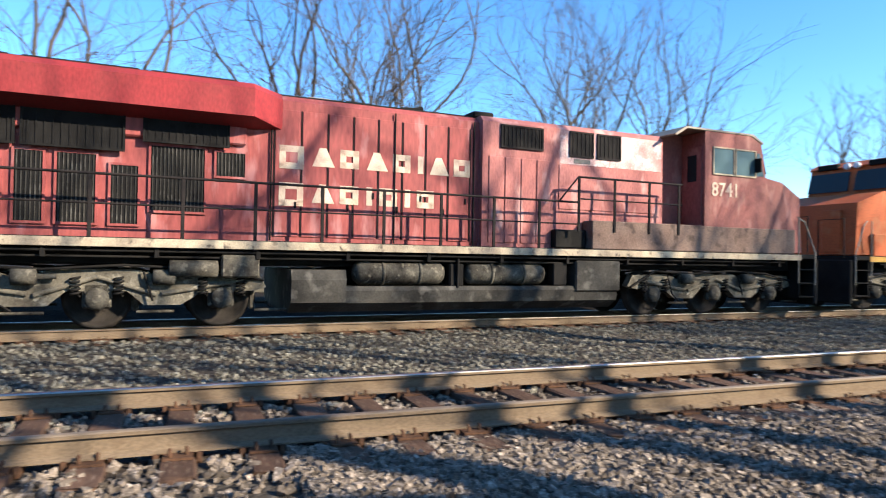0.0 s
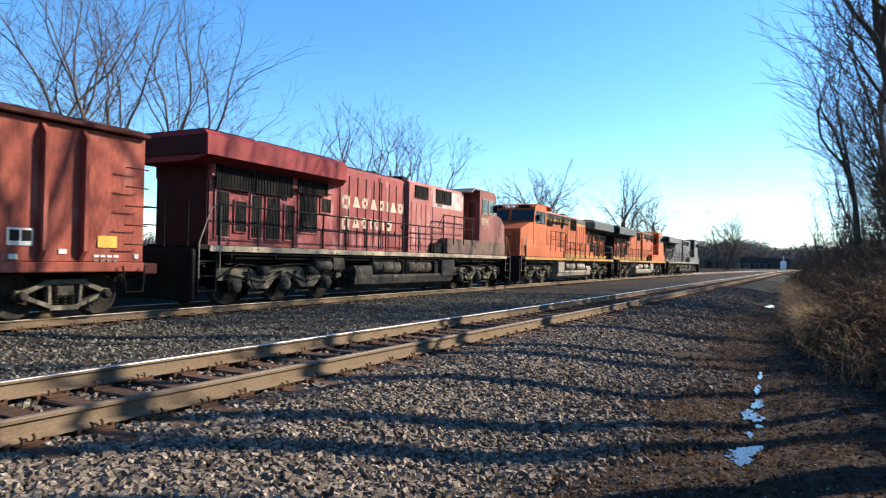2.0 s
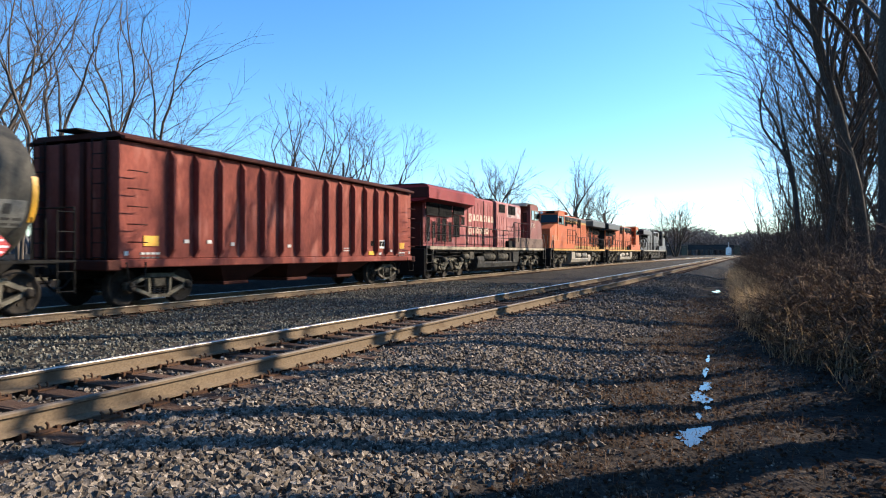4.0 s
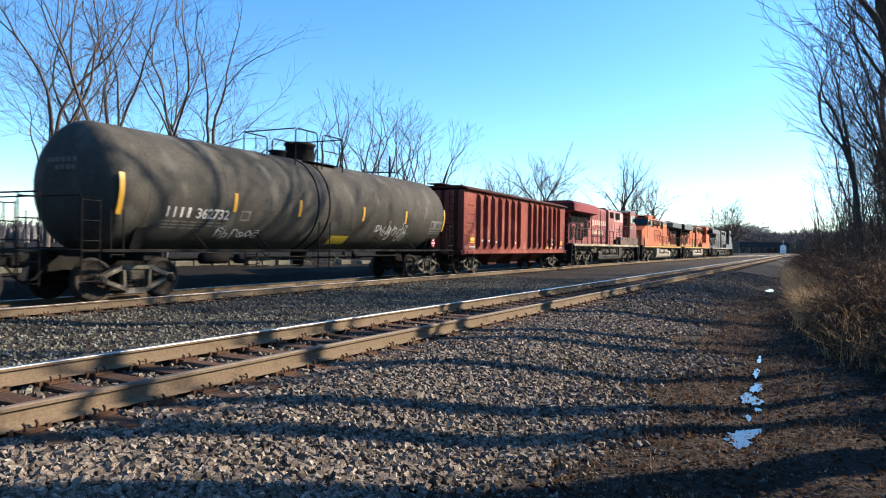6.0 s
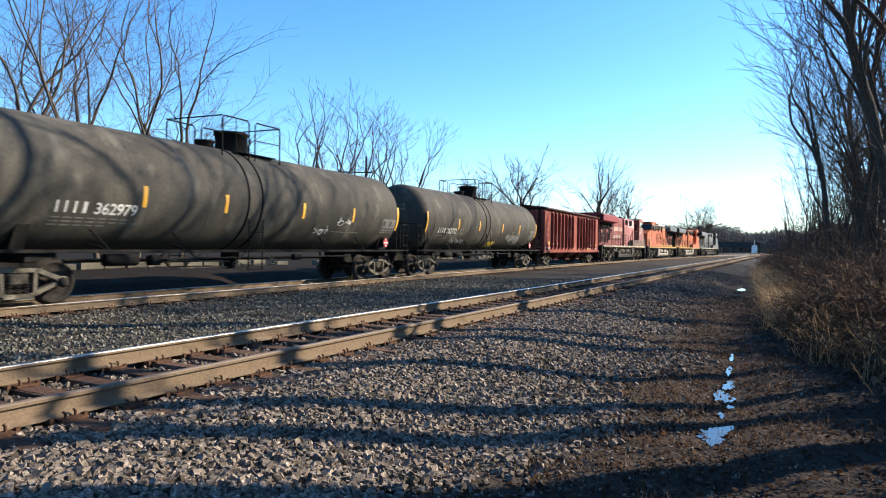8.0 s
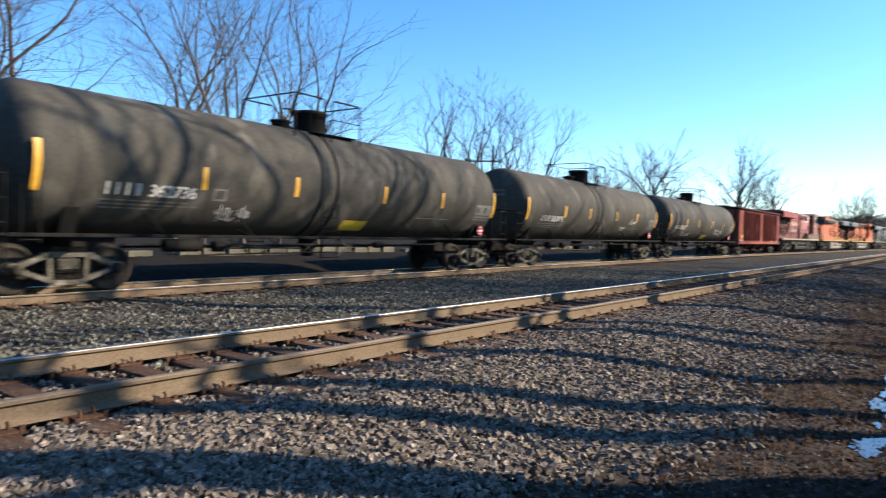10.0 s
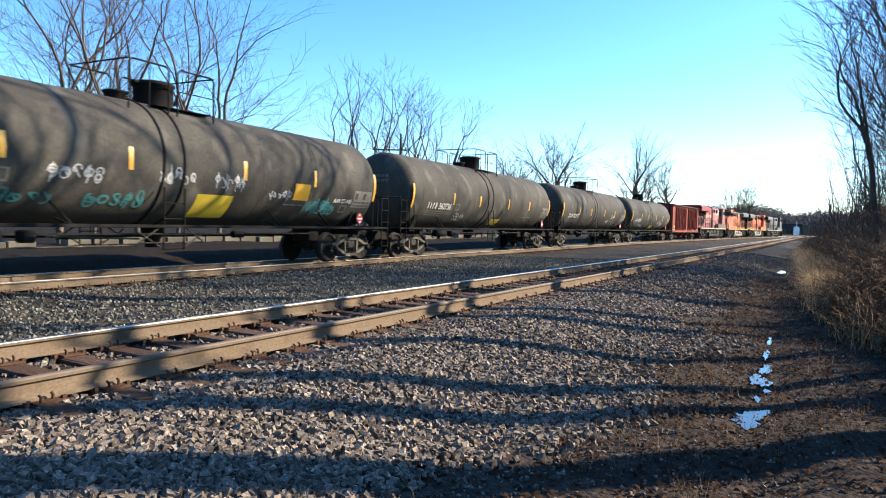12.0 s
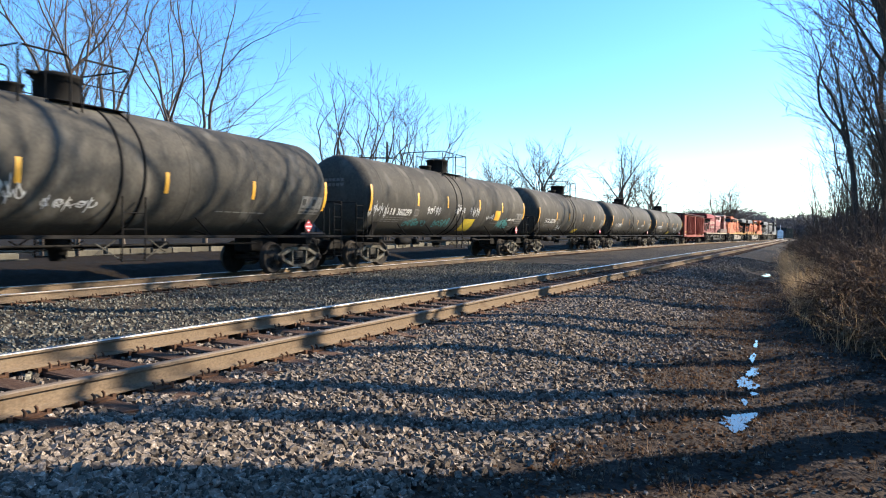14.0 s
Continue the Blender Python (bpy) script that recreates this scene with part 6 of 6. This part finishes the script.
def shrubs():
    """Tangled leafless shrubs behind the weeds: arching stems with short crossing twigs. Those past 270 are added,
    mostly unseen, to shade the path.
    """
    rng = random.Random(41)
    s = Shape()
    for i in range(430):
        x = 10.5 + 62 * rng.random() ** 1.25 if i < 270 else rng.uniform(-4, 17)
        y = bank_y(x) - 1.3 - rng.expovariate(0.4) - (0.5 if i >= 270 else 0.0)
        z = float(ground_z(x, y)) - 0.05
        tall = rng.uniform(1.4, 4.2) * min(1.0, 0.45 + 0.2 * (bank_y(x) - y))
        for k in range(6):
            q, d, pts = Vector((x + rng.uniform(-0.2, 0.2), y + rng.uniform(-0.2, 0.2), z)), Vector((rng.uniform(-1.0, 1.0), rng.uniform(-1.0, 1.0), 1)).normalized(), []
            h = tall * rng.uniform(0.6, 1.1)
            for j in range(5):
                pts.append(q.copy())
                d = (d + Vector((rng.uniform(-0.35, 0.35), rng.uniform(-0.35, 0.35), rng.uniform(-0.28, 0.08)))).normalized()
                q = q + d * h / 4
            s.tube(pts, 0.013, 3, 0.003, caps=False)
            for j in range(9):
                i0 = rng.randint(1, 3)
                g = pts[i0].lerp(pts[i0 + 1], rng.random())
                w = Vector((rng.uniform(-1, 1), rng.uniform(-1, 1), rng.uniform(-0.3, 0.9))).normalized()
                e = g + w * h * rng.uniform(0.1, 0.3)
                s.tube([g, e], 0.005, 3, 0.002, caps=False)
    solo("shrub_thicket", s, TWIG, "tangled leafless shrubs at the edge of the wood", "shrubs", kind="stuff")


shrubs()


def saplings():
    """Thicket of thin young trees that closes the near wood, plus a few unseen ones for shade."""
    rng = random.Random(43)
    s = Shape()
    for i in range(400):
        # every sixteenth is added out of view, to shade the near ground
        behind = i % 16 == 0
        x = rng.uniform(-4, 9) if behind else 27 + 75 * rng.random() ** 1.3
        y = rng.uniform(-6.5, -3.4) if behind else bank_y(x) - 2.6 - 9 * rng.random()
        q, d, pts = Vector((x, y, float(ground_z(x, y)) - 0.1)), Vector((rng.uniform(-0.25, 0.25), rng.uniform(-0.25, 0.25), 1)).normalized(), []
        h = rng.uniform(2.5, 5.0) if behind else rng.uniform(3.0, 9.5)
        for j in range(6):
            pts.append(q.copy())
            d = (d + Vector((rng.uniform(-0.2, 0.2), rng.uniform(-0.2, 0.2), 0.04))).normalized()
            q = q + d * h / 5
        s.tube(pts, rng.uniform(0.025, 0.055), 5, 0.01, caps=False)
        for j in range(18):
            k = rng.randint(1, 4)
            g = pts[k].lerp(pts[k + 1], rng.random())
            w = Vector((rng.uniform(-1, 1), rng.uniform(-1, 1), rng.uniform(0.0, 1.2))).normalized()
            e = g + w * h * rng.uniform(0.06, 0.2)
            s.tube([g, e], 0.012, 3, 0.005, caps=False)
            for n in range(2):
                u = (w + Vector((rng.uniform(-0.9, 0.9), rng.uniform(-0.9, 0.9), rng.uniform(-0.3, 0.7)))).normalized()
                f = g.lerp(e, rng.uniform(0.4, 1.0))
                s.tube([f, f + u * h * rng.uniform(0.04, 0.1)], 0.007, 3, 0.004, caps=False)
    solo("sapling_thicket", s, BARK, "thicket of thin leafless saplings closing the near wood", "saplings", kind="stuff")


saplings()


def stones(name, places, rng, size, material, label):
    """Angular stones, eight corners each, joined into one mesh."""
    n = len(places)
    base = np.array([(x, y, z) for x in (-1, 1) for y in (-1, 1) for z in (-1, 1)], float)
    quads = np.array([(0, 1, 3, 2), (4, 6, 7, 5), (0, 4, 5, 1), (2, 3, 7, 6), (0, 2, 6, 4), (1, 5, 7, 3)])
    v = base[None] * rng.uniform(0.5, 1.0, (n, 8, 3))
    v *= (rng.uniform(0.55, 1.25, (n, 1, 1)) * np.stack([rng.uniform(0.7, 1.3, n), rng.uniform(0.6, 1.1, n), rng.uniform(0.6, 1.1, n)], -1)[:, None]) * size
    a, b = rng.uniform(0, 6.283, n), rng.uniform(-1.1, 1.1, n)
    ca, sa, cb, sb = np.cos(a)[:, None], np.sin(a)[:, None], np.cos(b)[:, None], np.sin(b)[:, None]
    x, y, z = v[..., 0], v[..., 1], v[..., 2]
    x, z = x * cb + z * sb, -x * sb + z * cb
    x, y = x * ca - y * sa, x * sa + y * ca
    p = np.asarray(places)
    zz = ground_z(p[:, 0], p[:, 1]) + size * rng.uniform(-0.1, 1.0, n)
    v = np.stack([x + p[:, :1], y + p[:, 1:2], z + zz[:, None]], -1).reshape(-1, 3)
    f = (quads[None] + 8 * np.arange(n)[:, None, None]).reshape(-1, 4)
    return solo(name, raw_mesh(name, v.tolist(), f.tolist(), material), None, label, "gravel", kind="stuff")


def ballast():
    rng = np.random.default_rng(8)

    def keep(p, dens):
        u, w = p[:, 1] - near_y(p[:, 0]), p[:, 1] - far_y(p[:, 0])
        clear = np.minimum(np.abs(np.abs(u) - 0.75), np.abs(np.abs(w) - 0.75)) > 0.09
        ties = np.array(TIES[near_y])
        gap = np.abs(p[:, 0] - ties[np.clip(np.searchsorted(ties, p[:, 0] + 0.265) - 1, 0, len(ties) - 1)])
        on_tie = (gap < 0.125) & (np.abs(u) < 1.30)
        clear &= ~on_tie | (rng.random(len(p)) < np.where(u < -1.02, 0.30, 0.05))
        return p[clear & (rng.random(len(p)) < dens(p))]

    def scatter(n, x0, x1, y0, y1, bias=1.0):
        return np.stack([x0 + (x1 - x0) * rng.random(n) ** bias, rng.uniform(y0, y1, n)], -1)

    edge = lambda p: smooth(-4.3, -3.0, p[:, 1] - near_y(p[:, 0]) + 0.45 * np.sin(1.3 * p[:, 0]) + 0.3 * np.sin(0.7 * p[:, 0] + 2 * p[:, 1]))
    a = keep(scatter(74000, 1.0, 15, 0.2, 5.0, 1.5), edge)
    stones("near_gravel", a, rng, 0.030, STONE, "angular grey ballast stones on the shoulder")
    b = keep(scatter(16000, 13.5, 45, -1.2, 4.4, 1.3), edge)
    stones("far_gravel", b, rng, 0.033, STONE, "angular grey ballast stones on the shoulder")
    g = keep(scatter(15000, 1.8, 17, -1.4, 2.6, 1.5), lambda p: 0.9 * smooth(-1.4, 1.8, p[:, 1] + 0.03 * p[:, 0] + 0.5 * np.sin(1.1 * p[:, 0]) * np.sin(1.9 * p[:, 1])))
    stones("path_gravel", g, rng, 0.014, STONE, "small stones pressed into the dirt path")
    e = keep(scatter(7000, -9, 1.2, 0.6, 5.0), edge)
    stones("back_gravel", e, rng, 0.036, STONE, "ballast stones behind the camera")
    c = keep(scatter(19000, -3, 24, 3.6, 7.0, 1.2), lambda p: 0.9 * smooth(-1.5, -1.4, p[:, 1] - near_y(p[:, 0])))
    stones("crib_gravel", c, rng, 0.026, STONE, "ballast stones between the sleepers")
    d = keep(scatter(23000, -6, 32, 6.0, 12.6, 1.0), lambda p: 1 + 0 * p[:, 0])
    stones("mid_gravel", d, rng, 0.027, STONE_FAR, "grey ballast between the two tracks")


ballast()


def puddle(x, y, rx, ry, seed):
    rng = random.Random(seed)
    n = 90
    z = float(ground_z(x, y)) + 0.03
    ph = [rng.uniform(0, 6.28) for _ in range(4)]
    rim = []
    for i in range(n):
        a = 2 * math.pi * i / n
        r = 1 + 0.22 * math.sin(2 * a + ph[0]) + 0.16 * math.sin(3 * a + ph[1]) + 0.12 * math.sin(6 * a + ph[2]) + 0.10 * math.sin(11 * a + ph[3]) + 0.06 * math.sin(19 * a + ph[1])
        rim.append((x + rx * r * math.cos(a), y + ry * r * math.sin(a)))
    s = Shape()
    s.add([(*p, z) for p in rim] + [(*p, z - 0.12) for p in rim], [tuple(range(n))] + [(i, n + i, n + (i + 1) % n, (i + 1) % n) for i in range(n)])
    solo("puddle", s, WATER, "shallow puddle reflecting the sky on the dirt path", "puddle", "puddles on the path", kind="structure")


for i, (x, y, rx, ry) in enumerate([(6.50, 0.16, 0.24, 0.13), (6.85, 0.04, 0.10, 0.06), (8.6, 0.10, 0.32, 0.10), (9.3, 0.04, 0.28, 0.07), (10.3, 0.05, 0.35, 0.035), (11.6, 0.02, 0.4, 0.03), (32.0, -0.31, 2.2, 0.22), (7.5, 0.10, 0.12, 0.03), (8.0, 0.02, 0.1, 0.03)]):
    puddle(x, y, rx, ry, 60 + i)

# ---- the far end of the line ----


def far_woods():
    """Low uneven belt of bare woods on the horizon: many slim crowns and stems."""
    rng = random.Random(77)
    s = Shape()
    for i in range(1000):
        a = radians(rng.uniform(-14, 12) if i < 760 else rng.uniform(12, 62))
        r = rng.uniform(380, 520)
        x, y = r * math.cos(a), r * math.sin(a)
        h = rng.uniform(13, 18) * r / 430 * (0.88 + 0.12 * math.sin(a * 37) + 0.08 * math.sin(a * 91))
        w = rng.uniform(4.5, 7.5)
        s.tube([(x, y, -1.0), (x + rng.uniform(-1, 1), y + rng.uniform(-1, 1), h * 0.7)], 0.3, 3, 0.15, caps=False)
        for k in range(34):
            b, d, u = rng.uniform(0, 6.283), math.sqrt(rng.random()), rng.uniform(-1, 1)
            g = math.sqrt(1 - u * u) * d ** 0.5
            p = Vector((x + w * g * math.cos(b), y + w * g * math.sin(b), h * (0.58 + 0.40 * u * d ** 0.5)))
            q = Vector((rng.uniform(-1, 1), rng.uniform(-1, 1), rng.uniform(-0.6, 1.0))) * 1.5
            s.tube([p - q, p + q], 0.16, 3, 0.08, caps=False)
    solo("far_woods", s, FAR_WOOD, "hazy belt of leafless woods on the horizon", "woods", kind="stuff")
    s = Shape()
    for i in range(2600):
        a = radians(rng.uniform(-16, 62))
        r = rng.uniform(400, 520)
        x, y = r * math.cos(a), r * math.sin(a)
        h = rng.uniform(5.0, 12.5)
        s.tube([(x, y, -1.2), (x + rng.uniform(-1, 1), y + rng.uniform(-1, 1), -1 + h * 0.7), (x + rng.uniform(-2, 2), y + rng.uniform(-2, 2), -1 + h)], rng.uniform(1.4, 2.4), 5, 0.25)
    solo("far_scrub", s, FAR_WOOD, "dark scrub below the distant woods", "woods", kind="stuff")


far_woods()


def sky_block_woods():
    """Unseen bare woods added behind the camera to hold back skylight."""
    rng = random.Random(78)
    s = Shape()
    for i in range(900):
        a = radians(rng.uniform(112, 240))
        r = rng.uniform(26, 60)
        x, y = r * math.cos(a), r * math.sin(a)
        if abs(y - far_y(x)) < 4 or abs(y - near_y(x)) < 3.5:
            continue
        h = rng.uniform(9, 17)
        z = float(ground_z(x, y)) - 0.3
        for k in range(5):
            dx, dy = rng.uniform(-1.6, 1.6), rng.uniform(-1.6, 1.6)
            s.tube([(x + dx * 0.1, y + dy * 0.1, z), (x + dx * 0.5, y + dy * 0.5, z + h * 0.45), (x + dx * 1.4, y + dy * 1.4, z + h * rng.uniform(0.7, 1.0))], rng.uniform(0.06, 0.22), 3, 0.02, caps=False)
    solo("sky_block_woods", s, BARK, "unseen bare woods added behind the camera to block skylight", "woods", kind="stuff")


sky_block_woods()

bridge = thing("overpass", "dark low overpass far beyond the train", "bridge")
part("girder", Shape().prism([(0, 2.2), (0, 4.4), (1, 4.4), (1, 2.2)], -2, 17, "y"), DARK_BRIDGE, bridge, "dark steel girder")
part("abutment", Shape().box(-1, 2, -4.5, -2, -1.2, 4.2, 0.2), CONCRETE, bridge, "concrete abutment")
part("abutment", Shape().box(-1, 2, 17, 19.5, -1.2, 4.2, 0.2), CONCRETE, bridge, "concrete abutment")
bridge.matrix_basis = pose(318, -8, 0.0)
cabinet = thing("signal_cabinet", "white trackside equipment cabinet beside the far track", "cabinet")
part("cabinet_body", Shape().box(-0.9, 0.9, -0.9, 0.9, 0.0, 2.5, 0.05), WHITE_PAINT, cabinet, "white painted housing")
part("cabinet_roof", Shape().prism([(-1.05, 2.5), (1.05, 2.5), (0, 3.0)], -1.05, 1.05), WHITE_PAINT, cabinet, "shallow pitched roof")
part("mast", Shape().tube([(0, 0, 2.9), (0, 0, 4.6)], 0.07, 6), WHITE_PAINT, cabinet, "short mast")
cabinet.matrix_basis = pose(260, -6.4, float(ground_z(260, -6.4)))


def utility_pole(x, y):
    p = thing("utility_pole", "weathered wooden utility pole with one crossarm behind the train", "utility pole")
    part("pole", Shape().tube([(0, 0, -0.3), (0.02, 0, 5.0), (0.03, 0, 8.9)], 0.13, 10, 0.09), BARK, p, "weathered wooden pole")
    part("crossarm", Shape().prism([(-0.06, 7.42), (0.06, 7.42), (0.06, 7.54), (-0.06, 7.54)], -0.6, 2.5, "y"), BARK, p, "wooden crossarm")
    for k in (-0.45, 1.4, 2.3):
        part("insulator", Shape().lathe([(7.54, 0.02), (7.6, 0.05), (7.68, 0.06), (7.74, 0.03)], 10, "z", (0, k, 0)), BLACK_STEEL, p, "dark insulator")
    p.matrix_basis = pose(x, y, float(ground_z(x, y)), 0, 0, 28)


utility_pole(*polar(30.2, 30.0))


def block_wall():
    """Low broken line of pale concrete blocks seen beneath the cars."""
    w = thing("block_wall", "low line of pale concrete blocks beyond the main line", "wall")
    rng = random.Random(9)
    blocks = [Shape().box(-0.52, 0.52, -0.22, 0.22, 0, 0.28 + 0.07 * k, 0.03).mesh("concrete_block", CONCRETE) for k in range(3)]
    x = -6.0
    while x < 70:
        y = far_y(x) + 10.5
        part("concrete_block", blocks[rng.randint(0, 2)], None, w, at=pose(x, y + rng.uniform(-0.08, 0.08), float(ground_z(x, y)) - 0.06, 0, 0, rng.uniform(-3, 3)))
        x += 1.12 + (rng.uniform(0.5, 3) if rng.random() < 0.4 else 0)


block_wall()

# ---- motion ----
SPEED, HEAD = 7.958, 84.32
SLACK = {9.5: 0.05, 10.0: 0.22, 10.5: 0.25, 11.0: 0.12, 11.5: 0.03}  # a gentle check in the pace
LENGTHS = [22.3, 22.3, 22.3, 22.3, 16.5, 17.92, 17.92, 17.92, 17.92, 17.92]
TRAIN = [(black_loco, 0), (orange_b, 0), (orange_a, 180), (red_loco, 0), (hopper, 0), (tank_e, 0), (tank_d, 0), (tank_c, 0), (tank_b, 0), (tank_a, 0)]


def motions():
    """The train rolls along the curve; its wheels turn at the same speed."""
    behind = 0.0
    for (ob, turn), length in zip(TRAIN, LENGTHS):
        rows = []
        for k in range(29):
            t = k * 0.5
            x = HEAD + SPEED * t - SLACK.get(t, 0.0) - behind - length / 2
            rows.append((t, pose(x, far_y(x), FAR_Z, 0, 0, turn - math.degrees(x / FAR_R))))
        walk(ob, rows)
        behind += length
    for w, place, r in WHEELSETS:
        top = w.parent.parent
        way = -1 if top is orange_a else 1
        rows = [(k / 15, pose(*place, 0, way * math.degrees(SPEED * k / 15 / r), 0)) for k in range(int(SECONDS * 15) + 1)]
        walk(w, rows)


motions()
